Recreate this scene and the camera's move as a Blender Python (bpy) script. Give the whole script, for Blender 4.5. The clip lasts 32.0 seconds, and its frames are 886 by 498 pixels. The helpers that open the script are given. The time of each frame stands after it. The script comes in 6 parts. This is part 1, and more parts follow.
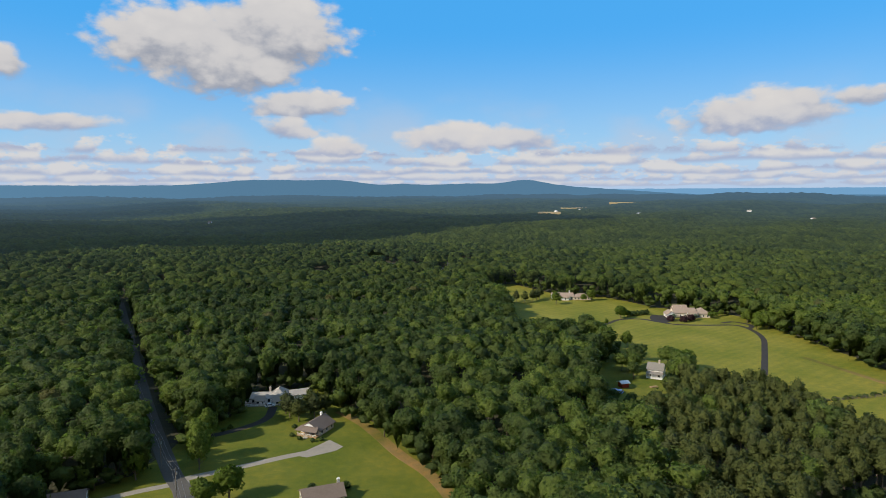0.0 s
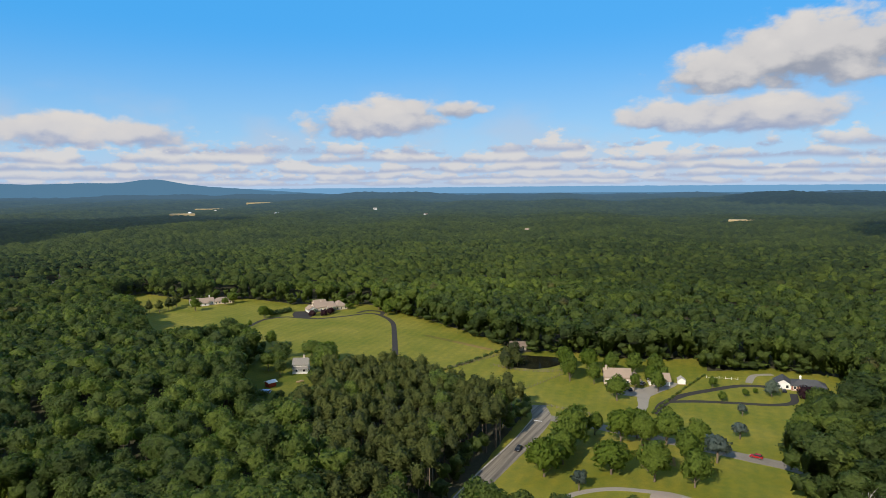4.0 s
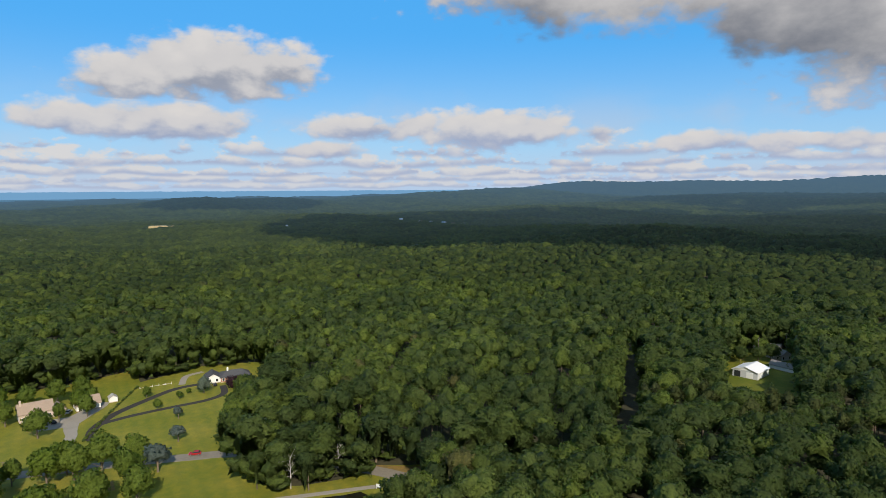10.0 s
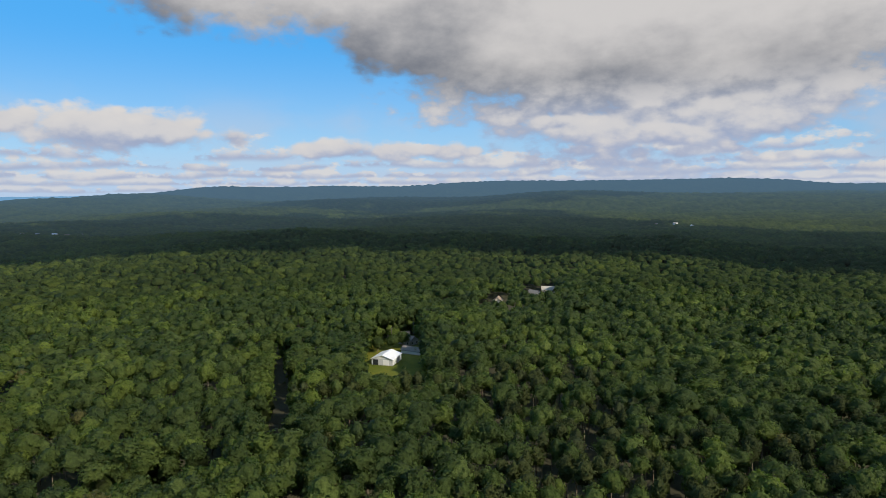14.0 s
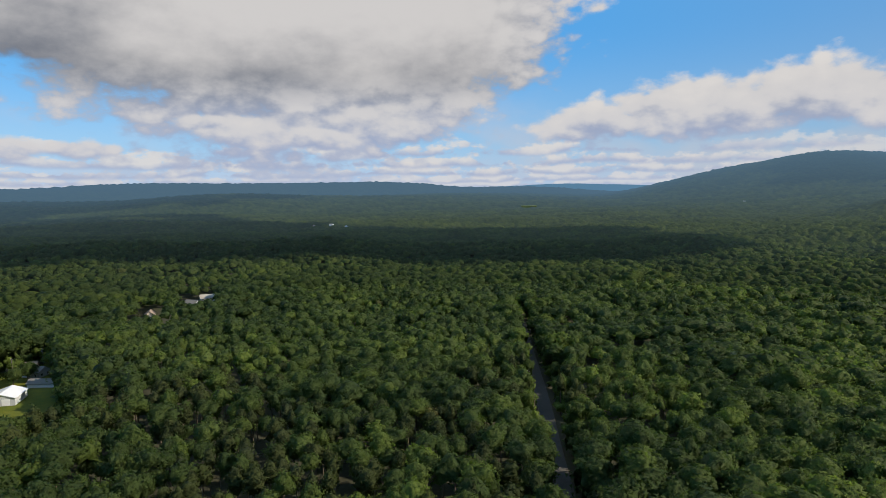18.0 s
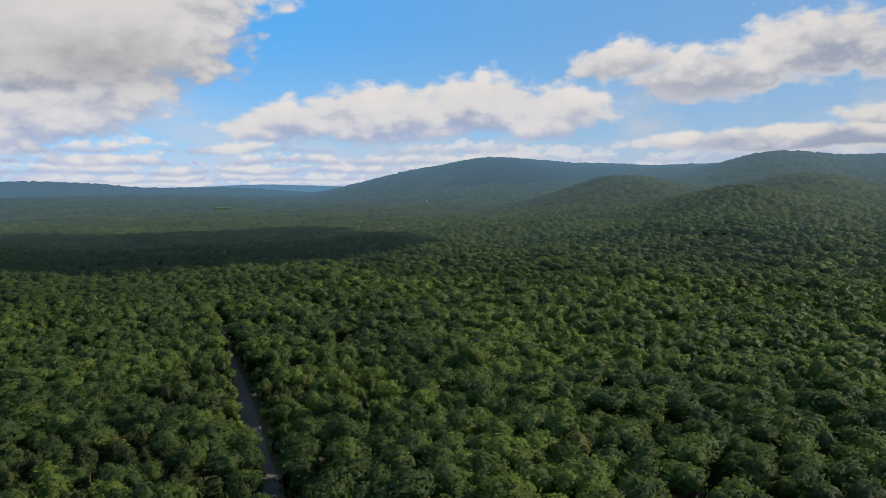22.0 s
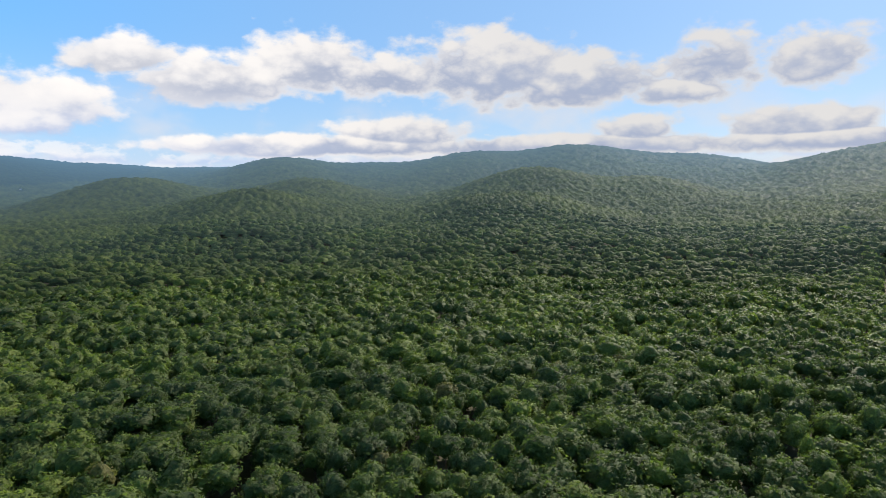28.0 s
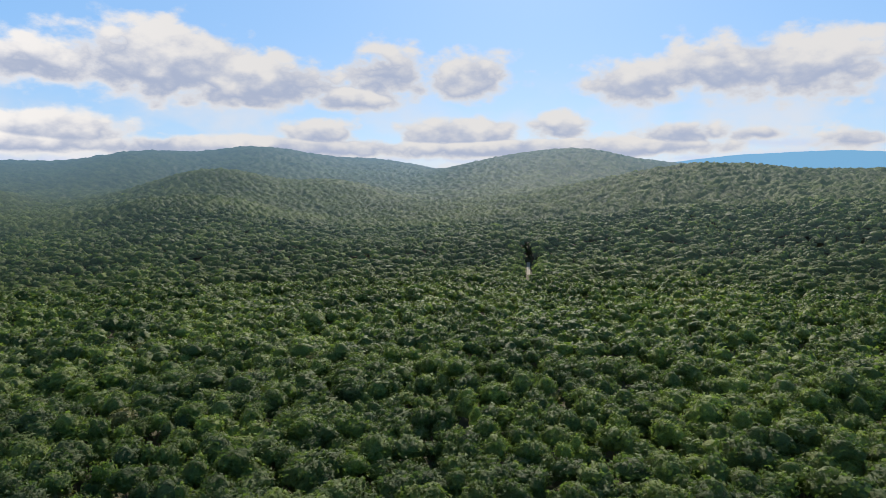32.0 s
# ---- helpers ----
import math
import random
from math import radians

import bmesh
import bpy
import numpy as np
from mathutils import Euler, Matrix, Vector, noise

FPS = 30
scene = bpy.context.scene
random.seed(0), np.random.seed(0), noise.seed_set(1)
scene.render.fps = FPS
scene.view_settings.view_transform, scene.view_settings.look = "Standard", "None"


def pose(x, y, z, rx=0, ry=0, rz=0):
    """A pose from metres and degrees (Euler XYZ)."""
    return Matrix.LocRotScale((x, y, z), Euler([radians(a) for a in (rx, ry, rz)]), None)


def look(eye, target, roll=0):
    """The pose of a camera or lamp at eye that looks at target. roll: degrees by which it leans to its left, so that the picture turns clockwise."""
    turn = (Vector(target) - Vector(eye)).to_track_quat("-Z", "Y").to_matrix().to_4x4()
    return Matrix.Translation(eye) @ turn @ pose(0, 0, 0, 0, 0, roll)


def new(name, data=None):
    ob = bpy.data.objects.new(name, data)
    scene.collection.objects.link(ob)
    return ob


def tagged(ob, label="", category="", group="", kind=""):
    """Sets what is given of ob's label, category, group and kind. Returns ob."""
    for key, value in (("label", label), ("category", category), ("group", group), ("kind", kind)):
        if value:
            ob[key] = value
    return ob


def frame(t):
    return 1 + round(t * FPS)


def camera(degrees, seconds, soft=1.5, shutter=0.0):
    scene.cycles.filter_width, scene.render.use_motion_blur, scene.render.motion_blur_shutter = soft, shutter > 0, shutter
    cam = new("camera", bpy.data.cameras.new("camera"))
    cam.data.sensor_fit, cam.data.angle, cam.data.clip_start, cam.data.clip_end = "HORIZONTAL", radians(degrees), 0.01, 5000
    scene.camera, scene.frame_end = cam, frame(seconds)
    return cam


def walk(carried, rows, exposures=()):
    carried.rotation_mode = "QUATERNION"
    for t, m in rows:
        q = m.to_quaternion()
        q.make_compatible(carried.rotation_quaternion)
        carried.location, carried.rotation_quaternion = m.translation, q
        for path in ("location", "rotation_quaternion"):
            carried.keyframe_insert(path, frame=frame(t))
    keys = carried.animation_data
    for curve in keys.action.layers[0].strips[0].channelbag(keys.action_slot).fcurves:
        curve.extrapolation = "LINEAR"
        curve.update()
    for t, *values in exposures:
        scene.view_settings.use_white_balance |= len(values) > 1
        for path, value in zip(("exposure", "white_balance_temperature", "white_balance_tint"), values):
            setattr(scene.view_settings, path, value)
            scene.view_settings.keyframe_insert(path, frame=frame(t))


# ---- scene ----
cam = camera(69.3, 32.0, soft=0.6)
EYE = (0.0, 0.0, 100.0)
# seconds, tilt, roll, turn of the hovering camera
TURNS = [
    (0.0, 84.70, 0.25, 0.00),
    (0.5, 84.69, 0.31, -3.72),
    (1.0, 84.71, 0.24, -7.63),
    (1.5, 84.66, 0.29, -11.55),
    (2.0, 84.63, 0.32, -15.57),
    (2.5, 84.62, 0.25, -19.68),
    (3.0, 84.65, 0.29, -23.80),
    (3.5, 84.58, 0.37, -27.61),
    (5.5, 84.51, 0.30, -44.03),
    (6.0, 84.47, 0.32, -48.13),
    (7.0, 84.45, 0.33, -56.32),
    (8.0, 84.60, 0.42, -64.71),
    (9.0, 84.59, 0.41, -72.78),
    (10.0, 84.75, 0.42, -80.25),
    (11.0, 84.76, 0.51, -87.91),
    (12.0, 84.89, 0.50, -95.77),
    (13.0, 84.91, 0.59, -103.63),
    (14.0, 84.92, 0.68, -111.59),
    (14.5, 84.86, 0.71, -115.47),
    (16.5, 84.83, 0.76, -131.42),
    (17.0, 84.80, 0.79, -135.22),
    (18.0, 84.80, 0.80, -141.41),
    (19.0, 84.72, 0.71, -147.02),
    (20.0, 84.72, 0.78, -153.02),
    (21.0, 84.61, 0.78, -160.24),
    (22.0, 84.53, 0.76, -167.96),
    (23.0, 84.57, 0.74, -175.49),
    (24.0, 84.51, 0.71, -182.72),
    (25.0, 84.37, 0.65, -189.76),
    (25.5, 84.42, 0.64, -192.87),
    (27.5, 84.38, 0.49, -205.94),
    (28.0, 84.35, 0.47, -209.25),
    (29.0, 84.34, 0.41, -215.97),
    (30.0, 84.36, 0.41, -222.78),
    (31.0, 84.32, 0.38, -229.69),
    (32.0, 84.42, 0.29, -236.69),
]
walk(cam, [(t, pose(*EYE, rx, ry, rz)) for t, rx, ry, rz in TURNS], exposures=[(0.0, 0.05), (16.0, 0.05), (20.0, 0.1), (24.0, 0.34), (28.0, 0.62), (32.0, 0.62)])

# ---- light ----
SUN_AZ, SUN_EL = 115.0, 33.0


def bearing(az):
    """The level way at az degrees, counted to the left from +y."""
    return Vector((-math.sin(radians(az)), math.cos(radians(az)), 0))


sun = new("sun", bpy.data.lights.new("sun", "SUN"))
sun.data.energy, sun.data.angle, sun.data.color = 4.6, radians(0.5), (1.0, 0.91, 0.76)
way = bearing(SUN_AZ) * math.cos(radians(SUN_EL)) + Vector((0, 0, math.sin(radians(SUN_EL))))
sun.matrix_world = look(way * 2000, (0, 0, 0))


class Nodes:
    """A short way to write node trees."""

    def __init__(self, tree):
        self.tree = tree
        tree.nodes.clear()

    def put(self, kind, inputs=(), **props):
        n = self.tree.nodes.new(kind)
        for k, v in props.items():
            setattr(n, k, v)
        for k, v in dict(inputs).items():
            if hasattr(v, "is_output"):
                self.tree.links.new(v, n.inputs[k])
            else:
                n.inputs[k].default_value = v
        return n

    def math(self, op, a, b=0.0, c=0.0, clamp=False):
        n = self.put("ShaderNodeMath", {0: a, 1: b, 2: c}, operation=op)
        n.use_clamp = clamp
        return n.outputs[0]

    def step(self, x, lo, hi, a=0.0, b=1.0):
        n = self.put("ShaderNodeMapRange", {0: x, 1: lo, 2: hi, 3: a, 4: b}, interpolation_type="SMOOTHSTEP")
        return n.outputs[0]

    def mix(self, f, a, b, blend="MIX"):
        n = self.put("ShaderNodeMix", {0: f, 6: a, 7: b}, data_type="RGBA", blend_type=blend)
        return n.outputs[2]

    def noise(self, v, scale, detail=4.0, rough=0.55, out=0):
        return self.put("ShaderNodeTexNoise", {"Vector": v, "Scale": scale, "Detail": detail, "Roughness": rough}).outputs[out]


def sky():
    world = bpy.data.worlds.new("sky")
    scene.world = world
    world.use_nodes = True
    N = Nodes(world.node_tree)
    air = N.put("ShaderNodeTexSky", sky_type="NISHITA")
    air.sun_disc, air.sun_elevation, air.sun_rotation = False, radians(SUN_EL), radians(-SUN_AZ)
    air.altitude, air.air_density, air.dust_density, air.ozone_density = 200, 1.0, 0.6, 2.5
    d = N.put("ShaderNodeTexCoord").outputs["Generated"]
    s = N.put("ShaderNodeSeparateXYZ", {0: d})
    x, y, z = s.outputs[0], s.outputs[1], s.outputs[2]
    # u: degrees to the right of +y, cut behind the unseen stretch; v: degrees of height
    c, k = math.cos(radians(120)), math.sin(radians(120))
    xr = N.math("ADD", N.math("MULTIPLY", x, c), N.math("MULTIPLY", y, -k))
    yr = N.math("ADD", N.math("MULTIPLY", x, k), N.math("MULTIPLY", y, c))
    u = N.math("MULTIPLY_ADD", N.math("ARCTAN2", xr, yr), 180 / math.pi, 120.0)
    v = N.math("MULTIPLY", N.math("ARCSINE", z), 180 / math.pi)

    p = N.put("ShaderNodeCombineXYZ", {0: N.math("MULTIPLY", u, 0.16), 1: N.math("MULTIPLY", v, 0.26), 2: 3.0}).outputs[0]
    billow = N.noise(p, 1.3, 6.0, 0.55)
    fluff = N.noise(p, 3.4, 5.0, 0.6)
    bent = N.put("ShaderNodeVectorMath", {0: N.put("ShaderNodeVectorMath", {0: N.noise(p, 2.0, 3.0, 0.5, out=1), 1: (0.35, 0.35, 0.35)}, operation="MULTIPLY").outputs[0], 1: p}, operation="ADD").outputs[0]
    puff = N.put("ShaderNodeTexVoronoi", {"Vector": bent, "Scale": 3.6, "Smoothness": 0.35}, feature="SMOOTH_F1").outputs["Distance"]
    # density of the heaps, flat below, and the height within the heap (-1 foot, 1 crown)
    dense, level = None, None
    for u0, v0, wu, wv in CLOUDS_FRONT + CLOUDS_SIDE + CLOUDS_OVER + CLOUDS_SUN + CLOUDS_BACK:
        du = N.math("MULTIPLY", N.math("SUBTRACT", u, u0), 1 / (wu * (1.34 if u0 < 180 else 1.5)))
        rel = N.math("MULTIPLY", N.math("SUBTRACT", v, v0), 1 / (wv * (1.34 if u0 < 180 else 1.5)))
        dv = N.math("MAXIMUM", rel, N.math("MULTIPLY", rel, -1.25))
        k = min(1.0, 0.45 + 0.06 * wu)
        e = N.math("MULTIPLY_ADD", N.math("SQRT", N.math("ADD", N.math("MULTIPLY", du, du), N.math("MULTIPLY", dv, dv))), -k, k)
        if dense is None:
            dense, level = e, rel
        else:
            front = N.step(N.math("SUBTRACT", e, dense), -0.14, 0.14)
            level = N.math("ADD", level, N.math("MULTIPLY", front, N.math("SUBTRACT", rel, level)))
            dense = N.math("MAXIMUM", dense, e)
    # the great grey cloud overhead is smoother and closed
    over = N.math("MULTIPLY", N.step(v, 6.5, 11.0), N.math("MULTIPLY", N.step(u, 74.0, 90.0), N.step(u, 152.0, 143.0)))
    rough = N.math("MULTIPLY_ADD", over, -0.35, 1.0)
    ragged = N.math("MULTIPLY_ADD", N.math("SUBTRACT", 0.42, puff), 0.36, N.math("MULTIPLY_ADD", N.math("SUBTRACT", fluff, 0.5), 0.6, N.math("MULTIPLY", N.math("SUBTRACT", billow, 0.5), 1.3)))
    heap = N.math("MULTIPLY_ADD", ragged, rough, N.math("MULTIPLY", dense, 1.35))
    back = N.step(u, 172.0, 208.0)
    shape = N.math("MULTIPLY_ADD", N.math("SUBTRACT", 0.42, puff), 0.55, level)
    shape = N.math("MULTIPLY_ADD", N.math("SUBTRACT", fluff, 0.5), 0.9, shape)
    shape = N.math("MULTIPLY_ADD", N.math("SUBTRACT", billow, 0.5), 2.0, shape)
    lit_front = N.math("MULTIPLY_ADD", N.step(shape, -0.75, 0.1), 0.75, N.step(shape, -0.2, 1.4, 0.0, 0.25))
    rim = N.math("MAXIMUM", N.step(heap, 0.62, 0.2, 0.0, 0.9), N.step(shape, -0.35, 0.6))
    lit = N.math("ADD", lit_front, N.math("MULTIPLY", back, N.math("SUBTRACT", rim, lit_front)))
    slow = N.noise(p, 0.4, 4.0, 0.5)
    belly = N.math("MULTIPLY_ADD", N.math("SUBTRACT", slow, 0.5), 18.0, N.math("MULTIPLY_ADD", N.math("SUBTRACT", u, 112.0), 0.12, v))
    belly = N.math("MULTIPLY_ADD", N.math("SUBTRACT", fluff, 0.5), 3.0, belly)
    lit = N.math("ADD", lit, N.math("MULTIPLY", over, N.math("SUBTRACT", N.step(belly, 8.0, 17.5, 0.0, 0.85), lit)))
    warm = N.step(u, 120.0, 215.0)
    blue = N.mix(N.step(v, 0.0, 14.0), (3.6, 6.2, 8.8, 1), (0.45, 4.1, 9.4, 1))
    blue = N.mix(N.math("MULTIPLY", warm, 0.78), blue, (1.9, 2.95, 4.7, 1))
    clear = N.mix(0.8, air.outputs[0], blue)
    white = N.mix(N.step(u, 182.0, 226.0), (7.0, 6.65, 6.35, 1), (5.1, 4.95, 4.85, 1))
    grey = N.mix(N.step(v, 3.0, 10.0), (3.3, 3.9, 5.5, 1), (3.0, 3.2, 3.8, 1))
    grey = N.mix(back, grey, (2.7, 3.05, 4.0, 1))
    grey = N.mix(over, grey, (1.25, 1.35, 1.65, 1))
    # flat-footed rows of small clouds low down, the farthest first
    tone = N.mix(N.math("MULTIPLY", N.step(v, 4.5, 0.2), 0.62), clear, N.mix(warm, (4.6, 5.6, 7.6, 1), (4.6, 4.8, 5.2, 1)))
    veil = N.math("MULTIPLY", N.step(N.noise(p, 0.7, 4.0, 0.5), 0.42, 0.66), N.math("MULTIPLY_ADD", warm, 0.35, 0.45))
    veil = N.math("MULTIPLY", veil, N.step(v, 10.0, 4.0))
    tone = N.mix(veil, tone, N.mix(warm, (5.0, 5.4, 6.4, 1), (5.0, 5.0, 5.2, 1)))
    thin = N.step(u, 150.0, 185.0, 1.0, 0.6)
    for foot, tall, wide, few in ((0.3, 0.6, 0.50, 0.28), (0.8, 0.75, 0.42, 0.31), (1.4, 0.95, 0.34, 0.34), (2.2, 1.25, 0.27, 0.37), (3.2, 1.6, 0.20, 0.42)):
        q = N.put("ShaderNodeCombineXYZ", {0: N.math("MULTIPLY", u, wide), 1: N.math("MULTIPLY", v, 0.62 / tall), 2: 7.0 * foot}).outputs[0]
        n = N.noise(q, 1.0, 6.0, 0.56)
        sway = N.math("MULTIPLY_ADD", N.math("SUBTRACT", N.noise(q, 0.5, 2.0, 0.5), 0.5), 1.1 * tall, v)
        h = N.math("MULTIPLY", N.math("SUBTRACT", sway, foot), 1 / tall)
        body = N.math("MULTIPLY_ADD", N.math("SUBTRACT", n, few), 3.4, N.math("MULTIPLY", N.math("MAXIMUM", h, 0.0), -0.62))
        body = N.math("MULTIPLY_ADD", N.math("SUBTRACT", fluff, 0.5), 1.1, body)
        cover = N.math("MULTIPLY", N.math("MULTIPLY", N.step(body, 0.0, 0.36), N.step(h, -0.22, 0.1)), thin)
        top = N.step(N.math("MULTIPLY_ADD", N.math("SUBTRACT", n, 0.5), 1.6, h), 0.02, 0.62)
        row = N.mix(N.math("MULTIPLY_ADD", top, 0.95, 0.05), (3.3, 3.9, 5.6, 1), white)
        row = N.mix(0.26 / foot if foot > 0.6 else 0.42, row, (5.0, 5.7, 7.0, 1))
        tone = N.mix(N.math("MULTIPLY", cover, 0.9), tone, row)
    cloud = N.mix(lit, grey, white)
    cloud = N.mix(N.math("MULTIPLY", N.step(v, 3.0, 0.0), 0.5), cloud, (5.0, 5.9, 7.6, 1))
    tone = N.mix(N.math("MULTIPLY", N.step(heap, 0.0, 0.40), 0.97), tone, cloud)
    # unseen broken cloud added towards the zenith, whitening the fill light
    high = N.math("MULTIPLY", N.step(v, 19.0, 30.0), N.step(N.noise(d, 3.0, 4.0, 0.5), 0.40, 0.58, 0.0, 0.85))
    tone = N.mix(high, tone, (4.2, 4.3, 4.6, 1))
    N.put("ShaderNodeOutputWorld", {0: N.put("ShaderNodeBackground", {0: tone, 1: 0.1}).outputs[0]})


# cloud heaps: degrees to the right, degrees up, half width, half height
CLOUDS_FRONT = [
    (-21.3, 11.8, 5.9, 2.9), (-14.6, 12.8, 5.9, 3.5), (-17.9, 10.4, 5.7, 2.9), (-12.4, 7.2, 4.3, 1.3), (-13.7, 5.2, 2.4, 1.1), (-33.6, 9.4, 1.2, 1.3), (-31.5, 5.2, 4.4, 0.7),
    (-9.1, 3.6, 2.4, 0.9), (0.8, 4.4, 3.8, 1.4), (6.8, 4.3, 3.5, 1.2), (24.9, 5.6, 4.9, 1.6), (28.1, 6.1, 3.8, 1.8), (32.9, 6.7, 2.6, 0.8),
]
CLOUDS_SIDE = [
    (54.8, 8.9, 4.2, 1.9), (61.1, 9.9, 6.5, 2.8), (66.3, 10.2, 3.4, 2.0), (56.8, 5.5, 7.4, 1.6), (50.9, 5.6, 4.5, 1.3), (73.1, 5.2, 4.5, 1.2), (77.8, 5.6, 2.7, 1.1), (70.2, 3.5, 3.5, 0.8),
    (85.0, 5.0, 6.5, 1.7), (93.8, 4.8, 1.6, 1.0), (102.4, 3.8, 3.7, 0.9), (107.3, 3.6, 2.6, 1.0), (112.2, 3.6, 2.9, 0.9),
]
CLOUDS_OVER = [
    (99, 20.5, 20, 8.0), (127, 21, 19, 21.5), (140, 17.0, 12, 11), (117, 14.5, 9, 7.0), (134, 9.0, 11, 4.6), (110, 14, 7, 5),
    (121.3, 5.8, 3.0, 1.0), (129.0, 7.3, 2.5, 1.3), (124.6, 5.1, 4.7, 1.9), (130.8, 4.6, 4.6, 1.4), (136.0, 6.4, 7.3, 3.0), (139.9, 7.1, 4.2, 2.4), (146.2, 12.6, 4.2, 2.1), (142.7, 7.2, 2.3, 2.0),
]
CLOUDS_SUN = [
    (152.8, 4.7, 3.0, 1.0), (154.7, 5.4, 4.8, 1.8), (163.0, 6.2, 7.2, 2.5), (171.5, 6.8, 6.6, 2.5), (177.5, 6.2, 5.2, 2.0), (183.6, 10.2, 4.0, 1.4), (190.0, 8.7, 6.0, 1.9),
    (198.2, 10.1, 4.4, 2.4), (204.4, 9.1, 4.4, 1.8), (205.6, 4.4, 4.9, 1.4), (177.1, 5.4, 3.9, 1.8),
]
CLOUDS_BACK = [
    (213.6, 9.7, 6.3, 3.0), (221.2, 8.5, 6.0, 2.1), (228.6, 7.4, 3.6, 1.0), (232.0, 9.6, 3.4, 2.3), (239.3, 9.2, 3.3, 2.1), (226.0, 4.4, 3.5, 1.2), (238.6, 4.6, 5.0, 1.3), (198, 3.4, 11, 0.9), (220, 3.3, 12, 0.9), (246, 3.1, 13, 0.9),
    (246.6, 4.9, 2.7, 1.2), (253.8, 8.4, 4.1, 1.8), (260.3, 9.0, 5.5, 2.3), (266.6, 8.6, 4.1, 2.4), (257.0, 4.2, 3.3, 1.0), (262.9, 4.0, 2.4, 0.6), (269.0, 3.4, 2.2, 0.8),
]
sky()

# ---- materials ----


def material(name):
    m = bpy.data.materials.new(name)
    m.use_nodes = True
    return m, Nodes(m.node_tree)


def finish(N, color, rough=0.8, metal=0.0, bump=None, height=0.1, **more):
    inputs = {"Base Color": color, "Roughness": rough, "Metallic": metal, "Specular IOR Level": more.pop("gloss", 0.3)}
    if bump is not None:
        inputs["Normal"] = N.put("ShaderNodeBump", {"Height": bump, "Strength": 1.0, "Distance": height}).outputs[0]
    b = N.put("ShaderNodeBsdfPrincipled", inputs)
    N.put("ShaderNodeOutputMaterial", {0: b.outputs[0]})
    return b


def place(N):
    return N.put("ShaderNodeNewGeometry").outputs["Position"]


def foliage(name, dark, light, dry, grain=0.9, relief=0.5, glow=None, blue=None, share=0.0, gloss=0.3, thin=0.34, fuzz=0.0):
    """Leaves: hue by tree, mottled by twig, some light coming through. glow, blue: haze painted in as emission, nearer
    and farther.
    """
    m, N = material(name)
    p = place(N)
    tint = N.put("ShaderNodeAttribute", attribute_name="tint").outputs["Fac"]
    mott = N.noise(p, grain, 5.0, 0.68)
    patch = N.noise(p, 0.010, 4.0, 0.55)
    f = N.math("ADD", N.math("MULTIPLY", tint, 0.75), N.math("MULTIPLY", N.math("SUBTRACT", patch, 0.5), 1.6), clamp=True)
    color = N.mix(f, dark, light)
    other = N.math("FRACT", N.math("MULTIPLY", tint, 17.0))
    color = N.mix(N.step(other, 0.62, 0.8, 0.0, 0.55), color, N.mix(1.0, color, (0.92, 0.92, 1.35, 1), "MULTIPLY"))
    color = N.mix(N.step(tint, 0.985, 0.999, 0.0, 0.6), color, dry)
    color = N.mix(N.step(mott, 0.30, 0.70, 0.0, 1.0), N.mix(1.0, color, (0.74, 0.74, 0.76, 1), "MULTIPLY"), N.mix(1.0, color, (1.32, 1.3, 1.2, 1), "MULTIPLY"))
    bump = N.put("ShaderNodeBump", {"Height": mott, "Strength": 1.0, "Distance": relief}).outputs[0]
    body = N.put("ShaderNodeBsdfPrincipled", {"Base Color": color, "Roughness": 0.62, "Specular IOR Level": gloss, "Sheen Weight": fuzz, "Sheen Roughness": 0.5, "Normal": bump}).outputs[0]
    through_leaf = N.put("ShaderNodeBsdfTranslucent", {"Color": N.mix(1.0, color, (1.5, 1.75, 1.3, 1), "MULTIPLY"), "Normal": bump}).outputs[0]
    full = N.put("ShaderNodeMixShader", {0: thin, 1: body, 2: through_leaf}).outputs[0]
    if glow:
        # painted haze glow: denser with distance, bluer far off, brighter on the sun's side
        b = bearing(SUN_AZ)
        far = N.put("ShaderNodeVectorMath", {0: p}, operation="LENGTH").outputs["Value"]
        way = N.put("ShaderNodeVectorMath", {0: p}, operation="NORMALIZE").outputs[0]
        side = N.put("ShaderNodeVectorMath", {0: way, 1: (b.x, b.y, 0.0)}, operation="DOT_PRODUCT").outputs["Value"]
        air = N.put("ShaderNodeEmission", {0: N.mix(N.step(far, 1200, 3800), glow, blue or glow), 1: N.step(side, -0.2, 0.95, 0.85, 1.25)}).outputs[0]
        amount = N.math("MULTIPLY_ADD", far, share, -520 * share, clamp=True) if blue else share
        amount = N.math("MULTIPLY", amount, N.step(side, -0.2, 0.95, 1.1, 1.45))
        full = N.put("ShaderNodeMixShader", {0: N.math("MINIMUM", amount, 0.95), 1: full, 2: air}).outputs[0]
    N.put("ShaderNodeOutputMaterial", {0: full})
    return m


